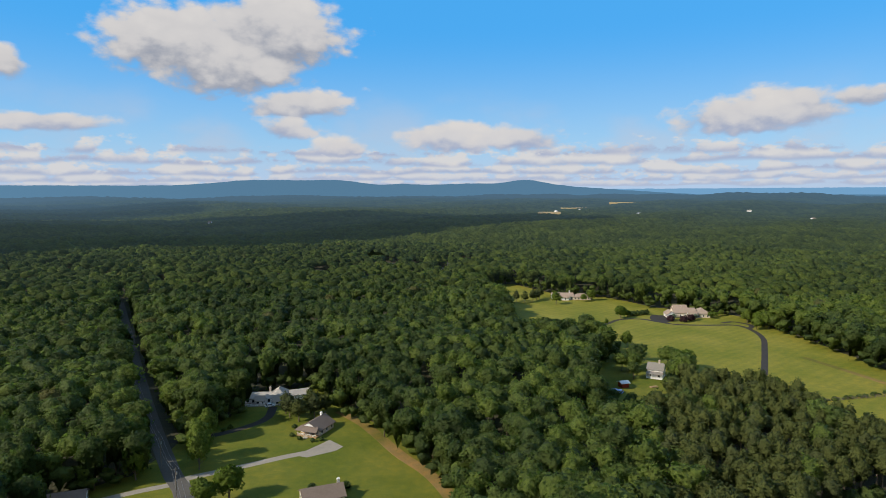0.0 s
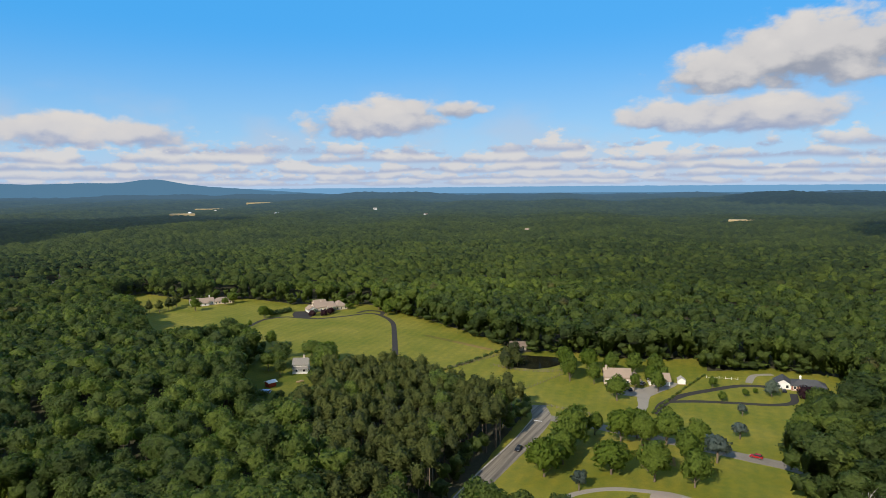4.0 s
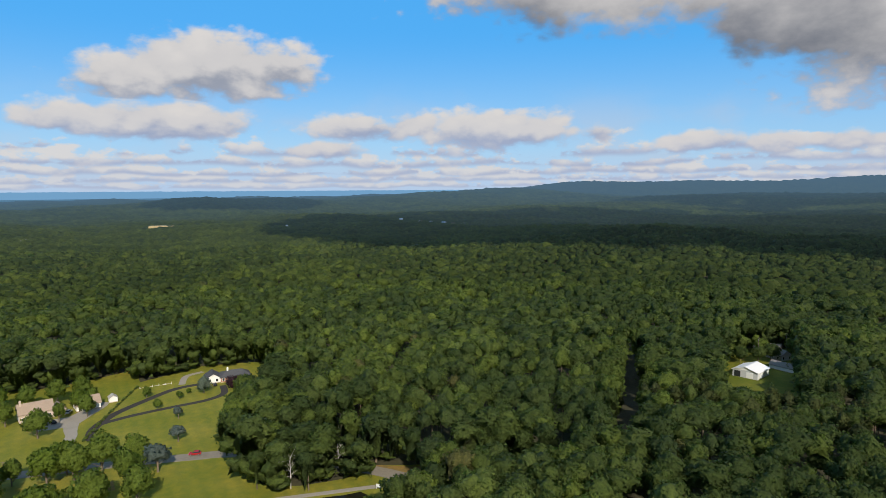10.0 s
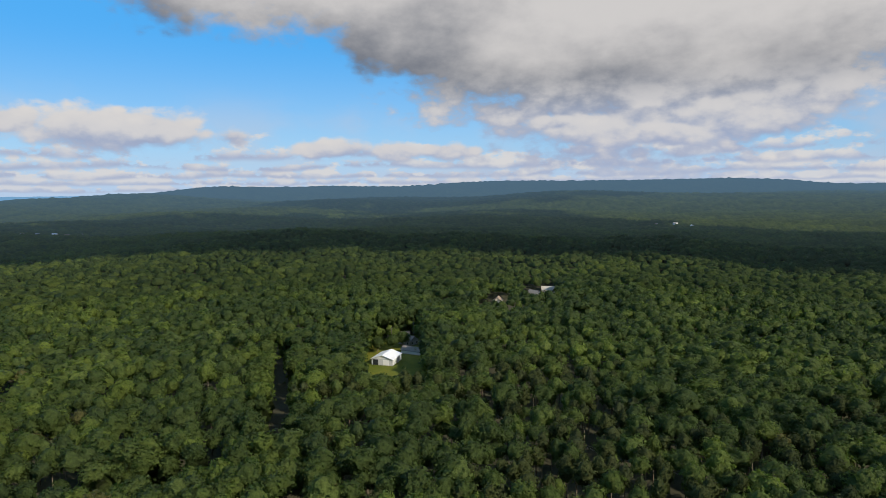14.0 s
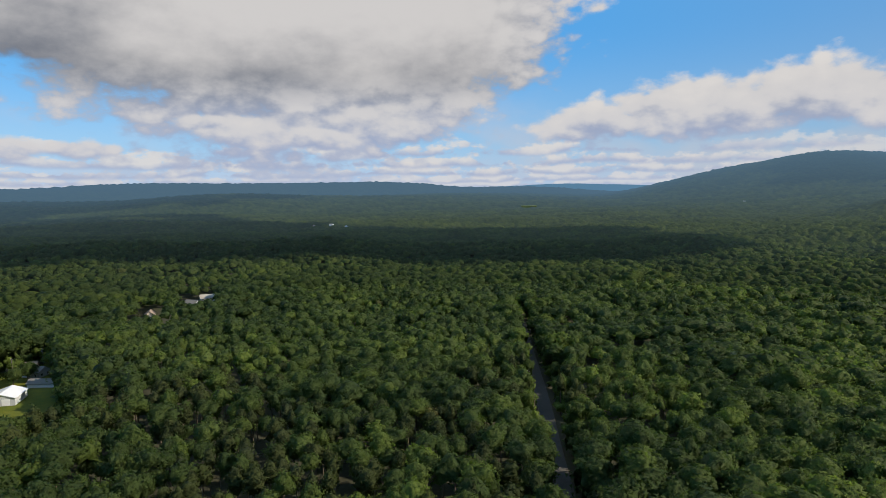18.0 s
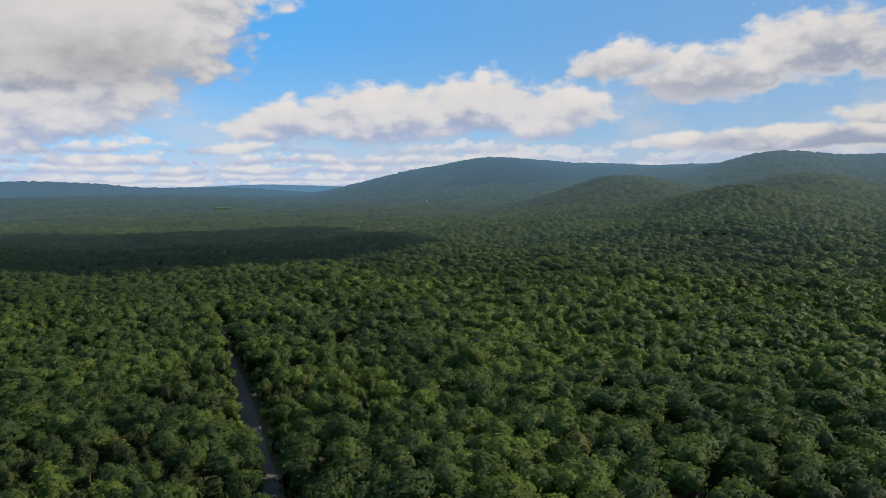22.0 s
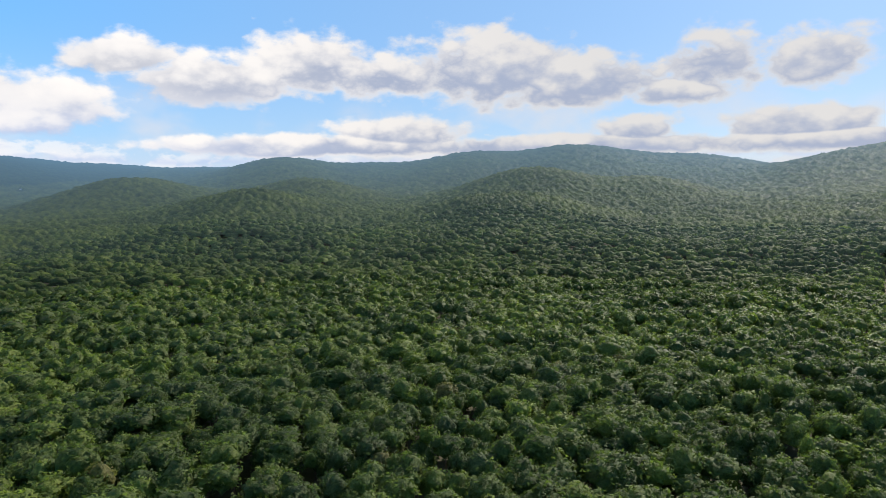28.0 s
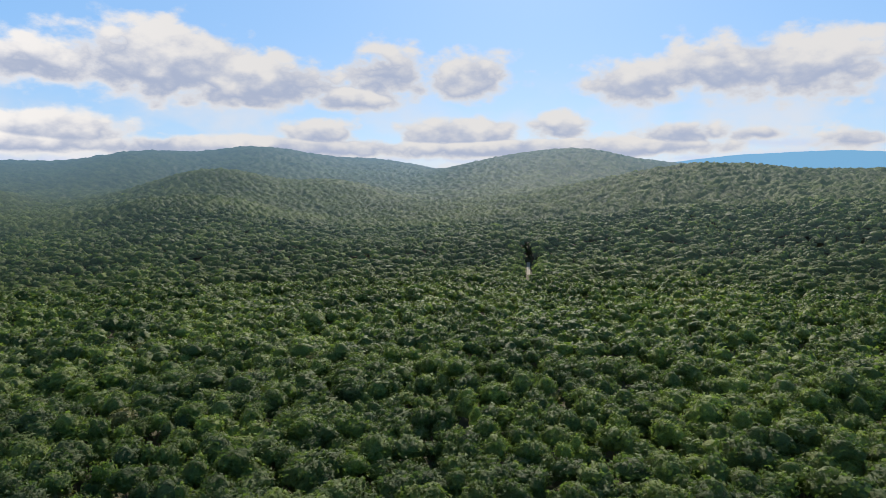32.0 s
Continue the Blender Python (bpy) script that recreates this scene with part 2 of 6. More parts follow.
def grass(name, a, b, stripe=None):
    m, N = material(name)
    p = place(N)
    big = N.noise(p, 0.03, 4.0, 0.55)
    mid = N.noise(p, 0.3, 4.0, 0.6)
    fine = N.noise(p, 3.0, 3.0, 0.7)
    color = N.mix(N.step(big, 0.3, 0.7), a, b)
    color = N.mix(N.step(mid, 0.35, 0.7, 0.0, 0.8), color, N.mix(1.0, color, (1.38, 1.18, 0.95, 1), "MULTIPLY"))
    color = N.mix(N.step(fine, 0.35, 0.7, 0.0, 0.7), color, N.mix(1.0, color, (0.6, 0.68, 0.6, 1), "MULTIPLY"))
    if stripe:
        v = N.put("ShaderNodeVectorRotate", {"Vector": p, "Angle": stripe}, rotation_type="Z_AXIS").outputs[0]
        w = N.put("ShaderNodeTexWave", {"Vector": v, "Scale": 0.055, "Distortion": 1.5, "Detail": 2.0}).outputs[1]
        color = N.mix(N.math("MULTIPLY", w, 0.28), color, N.mix(1.0, color, (1.5, 1.3, 1.15, 1), "MULTIPLY"))
    finish(N, color, 0.85, bump=fine, height=0.08, gloss=0.15)
    return m


def plain(name, color, rough=0.7, grain=6.0, vary=0.25, metal=0.0, relief=0.02, wear=None, gloss=0.3, streak=None):
    """A surface with grain and stains; streak: the turn of lengthwise wheel marks."""
    m, N = material(name)
    p = place(N)
    fine, big = N.noise(p, grain, 4.0, 0.6), N.noise(p, grain * 0.08, 3.0, 0.6)
    lo = tuple(c * (1 - vary) for c in color[:3]) + (1,)
    hi = tuple(min(1, c * (1 + vary)) for c in color[:3]) + (1,)
    tone = N.mix(fine, lo, hi)
    tone = N.mix(N.step(big, 0.5, 0.75, 0.0, 0.5), tone, wear or lo)
    if streak is not None:
        q = N.put("ShaderNodeVectorRotate", {"Vector": p, "Angle": streak}, rotation_type="Z_AXIS").outputs[0]
        q = N.put("ShaderNodeVectorMath", {0: q, 1: (0.02, 0.75, 1.0)}, operation="MULTIPLY").outputs[0]
        mark = N.noise(q, 1.0, 3.0, 0.6)
        tone = N.mix(N.step(mark, 0.35, 0.65), N.mix(1.0, tone, (0.66, 0.66, 0.68, 1), "MULTIPLY"), N.mix(1.0, tone, (1.25, 1.24, 1.2, 1), "MULTIPLY"))
    finish(N, tone, rough, metal, fine, relief, gloss=gloss)
    return m


LEAF = foliage("broad_leaves", (0.050, 0.077, 0.021, 1), (0.164, 0.212, 0.038, 1), (0.10, 0.07, 0.04, 1), relief=0.8, gloss=0.22, thin=0.44)
PARKLEAF = foliage("maple_leaves", (0.082, 0.122, 0.016, 1), (0.140, 0.185, 0.026, 1), (0.10, 0.12, 0.03, 1), grain=1.2, relief=0.4, gloss=0.12)
NEEDLE = foliage("pine_needles", (0.042, 0.054, 0.020, 1), (0.118, 0.134, 0.038, 1), (0.11, 0.085, 0.05, 1), grain=1.4, gloss=0.1)
# leaves with haze painted in as glow, growing beyond 520 m
MIDLEAF = foliage("hazed_mid_leaves", (0.054, 0.080, 0.023, 1), (0.156, 0.196, 0.042, 1), (0.09, 0.09, 0.04, 1), grain=0.8, relief=1.0, glow=(0.075, 0.11, 0.13, 1), blue=(0.088, 0.165, 0.245, 1), share=0.00024, gloss=0.1, thin=0.55)
FARLEAF = foliage("hazed_far_leaves", (0.054, 0.080, 0.023, 1), (0.156, 0.196, 0.042, 1), (0.09, 0.09, 0.04, 1), grain=0.4, relief=2.5, glow=(0.075, 0.11, 0.13, 1), blue=(0.088, 0.165, 0.245, 1), share=0.00024, gloss=0.06, thin=0.5)
# ridge and plain mostly glow blue, standing in for distant haze
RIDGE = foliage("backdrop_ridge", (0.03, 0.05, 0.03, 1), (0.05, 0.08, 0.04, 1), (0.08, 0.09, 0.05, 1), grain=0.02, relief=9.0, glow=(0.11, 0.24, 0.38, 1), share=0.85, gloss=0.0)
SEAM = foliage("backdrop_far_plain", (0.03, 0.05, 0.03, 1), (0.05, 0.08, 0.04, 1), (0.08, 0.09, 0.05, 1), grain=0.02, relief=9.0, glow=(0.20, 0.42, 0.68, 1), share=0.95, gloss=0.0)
BARK = plain("bark", (0.16, 0.125, 0.09), 0.9, 3.0, 0.4)
SOIL = plain("forest_floor", (0.060, 0.056, 0.030), 0.95, 0.5, 0.5, relief=0.1)
LAWN = grass("lawn_grass", (0.092, 0.120, 0.013, 1), (0.160, 0.164, 0.025, 1))
MEADOW = grass("meadow_grass", (0.138, 0.158, 0.018, 1), (0.212, 0.206, 0.036, 1), stripe=0.9)
STRAW = grass("dry_grass", (0.19, 0.14, 0.045, 1), (0.27, 0.18, 0.07, 1))
DRYRIM = grass("dry_rim_grass", (0.12, 0.12, 0.02, 1), (0.29, 0.19, 0.08, 1))
ASPHALT = plain("asphalt", (0.235, 0.205, 0.165), 0.85, 1.2, 0.3, gloss=0.08)
WORNROAD = plain("worn_asphalt", (0.225, 0.195, 0.158), 0.85, 1.2, 0.3, gloss=0.08, streak=-0.54)
TARMAC = plain("fresh_tarmac", (0.052, 0.047, 0.042), 0.8, 1.2, 0.3, gloss=0.08)
GRAVEL = plain("gravel", (0.31, 0.275, 0.23), 0.95, 2.0, 0.25, gloss=0.08)
WATER = plain("pond_water", (0.014, 0.014, 0.008), 0.12, 0.4, 0.3, relief=0.01, gloss=0.04)
# asphalt toned down for the tree shade over lane and forest road
SHADEROAD = plain("shaded_asphalt", (0.115, 0.105, 0.092), 0.85, 1.2, 0.3, gloss=0.08)

# ---- the lie of the land ----
# hills: degrees to the left, half width in degrees, distance, half depth, height of the crest in degrees as seen from the hover
HILLS_BEHIND = [
    (-172.5, 6.5, 3500, 650, 2.45), (-165, 5, 3550, 600, 1.25), (-181, 7, 3450, 600, 1.75), (-190, 7, 3200, 600, 1.7),
    (-195.5, 4.6, 2600, 380, 2.45), (-203.5, 7, 2700, 420, 2.05), (-212, 5.5, 2650, 420, 3.0), (-221.5, 6.5, 2650, 420, 3.35),
    (-231, 6, 2800, 500, 2.4), (-243, 6.5, 2400, 420, 2.5), (-249.5, 6, 2350, 400, 2.75), (-257, 6, 2400, 420, 1.6),
    (-217.5, 5.5, 1600, 210, 1.55), (-226, 4.5, 1650, 220, 0.7), (-197, 4.2, 1750, 200, 0.85), (-183, 5.0, 1950, 240, 0.85), (-260, 10, 1450, 300, 1.6), (-275, 10, 1400, 400, 0.9),
    (-214.5, 5.5, 1130, 150, -0.75), (-192, 4.5, 1320, 170, -0.2),
]
HILLS_PLAIN = [
    (-62, 7, 2900, 260, -0.55), (-25, 5, 3600, 300, -0.5), (12, 9, 1900, 300, -2.3), (28, 9, 1500, 240, -3.2), (-70, 12, 1250, 260, -3.6), (-96, 9, 950, 230, -3.9), (-118, 10, 820, 200, -5.0), (-85, 9, 3400, 400, 0.0),
    (-125, 18, 3000, 380, -0.1), (-145, 9, 3400, 400, -0.35),
    (-118, 13, 4200, 260, 0.95), (-97, 11, 4200, 260, 0.65), (-135, 7, 4200, 260, 0.9), (-148, 6, 4250, 240, 0.35),
]


RIM = 42.0


def foothill(r, az):
    """The long slope that rises towards the hills behind."""
    da = np.abs((az + 226 + 180) % 360 - 180)
    w, k = np.clip((62 - da) / 34, 0, 1), np.clip((r - 420) / 1150, 0, 1)
    return 44 * w * w * (3 - 2 * w) * k * k * (3 - 2 * k)


def terrain(x, y):
    """Height of the ground, for arrays of x and y."""
    x, y = np.asarray(x, float), np.asarray(y, float)
    r = np.hypot(x, y)
    az = np.degrees(np.arctan2(-x, y))
    s = np.clip((r - 900) / 3700, 0, 1)
    base = RIM * s * s * (3 - 2 * s) + np.clip((r - 700) / 500, 0, 1) * (7 * np.sin(x / 173 + 1) * np.cos(y / 211) + 4 * np.sin(x / 83 - y / 97) + 6 * np.sin(x / 290 + y / 240)) * np.where(np.cos(np.radians(az + 215)) > 0, 1 - 0.75 * np.cos(np.radians(az + 215)) ** 0.5, 1.0)
    # low rolls in the woods behind, none under the open land
    side = np.clip((-az - 72) / 22, 0, 1) + np.clip((az - 90) / 22, 0, 1)
    base = base + side * np.clip((r - 450) / 260, 0, 1) * np.clip((1500 - r) / 400, 0, 1) * (4.5 * np.sin(x / 92 + 0.5) * np.cos(y / 101) + 2.5 * np.sin((x + y) / 63))
    base = base + foothill(r, az)
    total = np.zeros_like(r)
    for a0, wa, d, wd, el in HILLS_BEHIND + HILLS_PLAIN:
        top = 100 + d * math.tan(radians(el)) - 15
        s = min(1, max(0, (d - 900) / 3700))
        top -= RIM * s * s * (3 - 2 * s) + float(foothill(np.array(d), np.array(a0)))
        da = (az - a0 + 180) % 360 - 180
        total += np.maximum(top, 0) ** 3 * np.exp(-3 * ((da / wa) ** 2 / 2 + ((r - d) / wd) ** 2 / 2))
    rough = 1 + 0.035 * np.sin(az * 0.21 + r / 260) + 0.02 * np.sin(az * 0.47 - r / 170)
    q = np.clip((r - 560) / 340, 0, 1)
    return base + np.cbrt(total) * rough * q * q * (3 - 2 * q)


def soft_normals(v, f, whole=0.62):
    """Normals of a crown's corners: those of its leaves, bent towards those of the whole crown."""
    t = v[f[:, :3]]
    n = np.cross(t[:, 1] - t[:, 0], t[:, 2] - t[:, 0])
    n /= np.linalg.norm(n, axis=1)[:, None] + 1e-9
    top = v[:, 2].max()
    wide = np.hypot(v[:, 0], v[:, 1]).max()
    ball = v - np.array([0, 0, max(top - wide * 1.1, (top + v[:, 2].min()) * 0.5)])
    ball /= np.linalg.norm(ball, axis=1)[:, None] + 1e-9
    n *= np.sign((n * ball[f].mean(axis=1)).sum(axis=1) + 1e-6)[:, None]
    out = np.zeros_like(v)
    for k in range(f.shape[1]):
        np.add.at(out, f[:, k], n)
    out /= np.linalg.norm(out, axis=1)[:, None] + 1e-9
    out = out * (1 - whole) + ball * whole
    return out / (np.linalg.norm(out, axis=1)[:, None] + 1e-9)


def mesh_np(name, v, f, mat, tint=None, smooth=True, normals=None):
    """A mesh from arrays of corners and of triangles or quads."""
    v, f = np.asarray(v, np.float32), np.asarray(f, np.int32)
    me = bpy.data.meshes.new(name)
    n = f.shape[1]
    me.vertices.add(len(v))
    me.vertices.foreach_set("co", v.ravel())
    me.loops.add(f.size)
    me.loops.foreach_set("vertex_index", f.ravel())
    me.polygons.add(len(f))
    me.polygons.foreach_set("loop_start", np.arange(0, f.size, n, dtype=np.int32))
    if smooth:
        me.polygons.foreach_set("use_smooth", np.ones(len(f), bool))
    if tint is not None:
        me.attributes.new("tint", "FLOAT", "POINT").data.foreach_set("value", np.asarray(tint, np.float32))
    me.update(calc_edges=True)
    me.materials.append(mat)
    if normals is not None:
        me.normals_split_custom_set_from_vertices(normals)
    return me


def polar(r, az):
    """Grid of corners on rings of radius r and spokes az, and its quads; closed where az runs full circle."""
    rr, aa = np.meshgrid(r, np.radians(az), indexing="ij")
    idx = np.arange(rr.size).reshape(rr.shape)
    a, b, c, d = idx[:-1, :-1], idx[:-1, 1:], idx[1:, 1:], idx[1:, :-1]
    return -rr * np.sin(aa), rr * np.cos(aa), np.stack([a, b, c, d], -1).reshape(-1, 4)


def ground():
    r = np.concatenate([[0.0], np.arange(50, 1000, 50), np.arange(1000, 4750, 75)])
    x, y, f = polar(r, np.linspace(-180, 180, 361))
    z = terrain(x, y) - 9 * np.clip((np.hypot(x, y) - 980) / 150, 0, 1)
    tagged(new("ground", mesh_np("ground", np.stack([x, y, z], -1).reshape(-1, 3), f, SOIL)), "dark leaf-strewn forest floor under the woods", "ground", kind="structure")


ground()

# plan of the clearings
LAWN_A = [(-95, 258), (-86, 275), (-94, 304), (-68, 313), (-49, 278), (-35, 261), (-18, 232), (-7, 216), (1, 197), (2, 160), (-110, 160), (-125, 195), (-103, 212), (-97, 238)]
FIELD = [(40, 639), (71, 665), (112, 583), (145, 582), (172, 528), (222, 495), (228, 462), (232, 416), (236, 335), (231, 296), (256, 285), (279, 244), (312, 231), (290, 213), (325, 195),
         (338, 170), (322, 150), (290, 140), (262, 137), (240, 137), (222, 128), (205, 116), (191, 103), (188, 90), (194, 74), (202, 62), (212, 58), (214, 48), (200, 43), (190, 40), (150, 60), (100, 150), (112, 162), (128, 172),
         (152, 189), (180, 214), (166, 228), (160, 240), (150, 247), (155, 260), (145, 286), (122, 297), (120, 330), (122, 366), (112, 372), (100, 378), (106, 404), (66, 404), (46, 414), (52, 470), (54, 536)]
YARD_B = [(86, 350), (97, 362), (122, 362), (122, 326), (106, 300), (97, 276), (86, 256), (70, 252), (74, 300)]
YARD_C = [(290, -74), (358, -90), (378, -98), (412, -121), (418, -145), (378, -135), (340, -120), (282, -103), (275, -88)]
CLEARINGS = [LAWN_A, FIELD, YARD_B, YARD_C]
FAR_HOUSES = [(-139, 724), (-96, 870), (-90, 878), (0, 755), (11, 832), (-64, 803), (30, 845), (497, -247), (514, -293), (530, -317), (505, -300), (-30, 790)]
ROADS = {
    "lane": ([(-290, 568), (-223, 445), (-138, 290), (-99, 223), (-85, 201), (-70, 160)], 6.0),
    "main_road": ([(70, 136), (110, 166), (152, 191), (176, 207), (186, 222)], 8.0),
    "cross_road": ([(178, 210), (191, 187), (208, 151), (215, 134), (220, 121), (222, 95), (214, 62), (209, 40), (212, 0)], 6.5),
    "forest_road": ([(60, -130), (93, -178), (117, -213), (152, -265), (207, -343), (260, -420)], 6.2),
}
CUTS = [([(230, -25), (264, -31), (374, -45)], 7.0), ([(-490, -236), (-671, -323)], 10.0), ([(188, 82), (197, 86)], 3.0), ([(232, 300), (246, 309)], 12.0)]


def inside(x, y, poly):
    hit = np.zeros(x.shape, bool)
    for (x0, y0), (x1, y1) in zip(poly, poly[1:] + poly[:1]):
        if y0 != y1:
            hit ^= ((y0 > y) != (y1 > y)) & (x < (x1 - x0) * (y - y0) / (y1 - y0) + x0)
    return hit


def line_gap(x, y, pts):
    best = np.full(x.shape, 1e9)
    for (x0, y0), (x1, y1) in zip(pts, pts[1:]):
        dx, dy = x1 - x0, y1 - y0
        k = np.clip(((x - x0) * dx + (y - y0) * dy) / (dx * dx + dy * dy), 0, 1)
        best = np.minimum(best, np.hypot(x - x0 - k * dx, y - y0 - k * dy))
    return best


VERGE = {6.0: 4.2, 6.5: 0.9, 6.2: 2.6}


def wooded(x, y, margin=3.0):
    free = np.ones(x.shape, bool)
    for poly in CLEARINGS:
        free &= ~inside(x, y, poly) & (line_gap(x, y, poly + poly[:1]) > margin)
    for pts, w in list(ROADS.values()) + CUTS:
        free &= line_gap(x, y, pts) > w / 2 + VERGE.get(w, 2.2)
    for hx, hy in FAR_HOUSES:
        k = 1 - 60 / math.hypot(hx, hy)
        free &= line_gap(x, y, [(hx, hy), (hx * k, hy * k)]) > 10
    return free


def sheet(name, poly, z, mat, label, category, grow=9.0):
    """A flat piece of ground with a soft, uneven rim."""
    bm = bmesh.new()
    pts = []
    turn = sum(x0 * y1 - x1 * y0 for (x0, y0), (x1, y1) in zip(poly, poly[1:] + poly[:1]))
    wide = []
    for (xa, ya), (xb, yb), (xc, yc) in zip(poly[-1:] + poly[:-1], poly, poly[1:] + poly[:1]):
        t = (Vector((xb - xa, yb - ya)).normalized() + Vector((xc - xb, yc - yb)).normalized()).normalized() * (grow if turn > 0 else -grow)
        wide.append((xb + t.y, yb - t.x))
    poly = wide
    for (x0, y0), (x1, y1) in zip(poly, poly[1:] + poly[:1]):
        n = max(1, int(math.hypot(x1 - x0, y1 - y0) / 5))
        for i in range(n):
            px, py = x0 + (x1 - x0) * i / n, y0 + (y1 - y0) * i / n
            w = noise.noise_vector((px * 0.13, py * 0.13, 5.0)) * 1.6
            pts.append(bm.verts.new((px + w.x, py + w.y, z)))
    face = bm.faces.new(pts)
    if face.normal.z < 0:
        face.normal_flip()
    bmesh.ops.triangulate(bm, faces=bm.faces[:])
    me = bpy.data.meshes.new(name)
    bm.to_mesh(me)
    me.materials.append(mat)
    return tagged(new(name, me), label, category, kind="structure")


def smooth_line(pts, n=6):
    """Points along a smooth curve through pts."""
    p = [Vector((*q, 0)) for q in pts]
    p = [2 * p[0] - p[1]] + p + [2 * p[-1] - p[-2]]
    out = []
    for a, b, c, d in zip(p, p[1:], p[2:], p[3:]):
        for i in range(n):
            t = i / n
            out.append(0.5 * ((2 * b) + (c - a) * t + (2 * a - 5 * b + 4 * c - d) * t * t + (3 * b - 3 * c + d - a) * t ** 3))
    return out + [p[-2]]


def ribbon(name, pts, width, z, mat, label, category="road", thick=0.12, dx=0.0):
    """A road bed with a real edge that follows a line."""
    line = smooth_line(pts)
    bm = bmesh.new()
    last = None
    for i, q in enumerate(line):
        t = (line[min(i + 1, len(line) - 1)] - line[max(i - 1, 0)]).normalized()
        s = Vector((t.y, -t.x, 0))
        zz = z + float(terrain(q.x, q.y))
        row = [bm.verts.new(q + s * k + Vector((0, 0, h))) for k, h in ((dx - width / 2 - 0.2, zz - thick), (dx - width / 2, zz), (dx + width / 2, zz), (dx + width / 2 + 0.2, zz - thick))]
        if last:
            for j in range(3):
                bm.faces.new((last[j], last[j + 1], row[j + 1], row[j]))
        last = row
    bmesh.ops.recalc_face_normals(bm, faces=bm.faces[:])
    me = bpy.data.meshes.new(name)
    bm.to_mesh(me)
    me.materials.append(mat)
    return tagged(new(name, me), label, category, kind="structure")


sheet("lawn_front", LAWN_A, 0.06, LAWN, "mown green lawn with dry brown rim", "lawn")
sheet("meadow", FIELD, 0.06, MEADOW, "wide mown yellow-green meadow with faint stripes", "meadow")
sheet("lawn_back", YARD_B, 0.09, LAWN, "small green lawn among trees", "lawn")
sheet("lawn_barn", YARD_C, 0.06, LAWN, "small green lawn round a white barn", "lawn")
ribbon("road_lane", *ROADS["lane"], 0.16, SHADEROAD, "narrow grey lane through dark woods")
ribbon("road_main", *ROADS["main_road"], 0.16, WORNROAD, "worn grey asphalt road beside the pines")
ribbon("road_cross", *ROADS["cross_road"], 0.14, ASPHALT, "grey road crossing the meadow")
ribbon("road_forest", *ROADS["forest_road"], 0.16, SHADEROAD, "straight grey road in a cut through the woods")

# ---- woods ----
rng = np.random.default_rng(4)
T5 = (1 + 5 ** 0.5) / 2
ICO = np.array([(-1, T5, 0), (1, T5, 0), (-1, -T5, 0), (1, -T5, 0), (0, -1, T5), (0, 1, T5), (0, -1, -T5), (0, 1, -T5), (T5, 0, -1), (T5, 0, 1), (-T5, 0, -1), (-T5, 0, 1)]) / math.hypot(1, T5)
ICO_F = np.array([(0, 11, 5), (0, 5, 1), (0, 1, 7), (0, 7, 10), (0, 10, 11), (1, 5, 9), (5, 11, 4), (11, 10, 2), (10, 7, 6), (7, 1, 8),
                  (3, 9, 4), (3, 4, 2), (3, 2, 6), (3, 6, 8), (3, 8, 9), (4, 9, 5), (2, 4, 11), (6, 2, 10), (8, 6, 7), (9, 8, 1)])


def join(parts):
    v, f, n = [], [], 0
    for a, b in parts:
        v.append(a)
        f.append(np.asarray(b) + n)
        n += len(a)
    return np.concatenate(v), np.concatenate(f)


def tube(p, q, r0, r1, n=5):
    """A tapered limb from p to q."""
    p, q = np.array(p, float), np.array(q, float)
    d = (q - p) / np.linalg.norm(q - p)
    a = np.cross(d, (0.3, 0.9, 0.2))
    a /= np.linalg.norm(a)
    b = np.cross(d, a)
    t = np.arange(n) * 2 * np.pi / n
    ring = np.cos(t)[:, None] * a + np.sin(t)[:, None] * b
    v = np.concatenate([p + ring * r0, q + ring * r1])
    i = np.arange(n)
    j = (i + 1) % n
    return v, np.concatenate([np.stack([i, j, j + n], -1), np.stack([i, j + n, i + n], -1)])


def leaves(centres, radii, count, size, g, up=0.35):
    """Loose leaf clumps (triangles) on the outside of lobes."""
    k = g.integers(0, len(centres), count)
    d = g.normal(size=(count, 3))
    d[:, 2] += up
    d /= np.linalg.norm(d, axis=1)[:, None]
    c = centres[k] + d * radii[k][:, None] * g.uniform(0.88, 1.06, (count, 1))
    n = d + g.normal(scale=0.4, size=d.shape)
    n /= np.linalg.norm(n, axis=1)[:, None]
    a = np.cross(n, g.normal(size=d.shape))
    a /= np.linalg.norm(a, axis=1)[:, None]
    b = np.cross(n, a)
    s = size * g.uniform(0.6, 1.3, (count, 1))
    v = np.stack([c + a * s, c - a * s * 0.6 + b * s * 0.8, c - a * s * 0.5 - b * s * 0.85], 1).reshape(-1, 3)
    return v, np.arange(count * 3).reshape(-1, 3)


def lobes(g, n, rad, low, high, size):
    """Places and radii of the lobes of a broad crown."""
    c = [np.array([0, 0, high - size * 1.1])]
    while len(c) < n:
        k = len(c) / n
        h = high - size - (high - low - size * 1.4) * k ** 1.3
        w = rad * math.sqrt(max(0.05, 1 - ((h - low) / (high - low) - 0.25) ** 2 / 0.75)) - size * 0.55
        t = len(c) * 2.399 + g.normal() * 0.8
        c.append(np.array([math.cos(t) * w * g.uniform(0.75, 1.05), math.sin(t) * w * g.uniform(0.75, 1.05), h + g.normal() * size * 0.2]))
    return np.array(c), size * g.uniform(0.75, 1.2, n)


def lump(c, r, g, jit=0.16):
    return c + ICO @ np.diag((r, r, r * 0.85)) * g.uniform(1 - jit, 1 + jit, (12, 1)), ICO_F


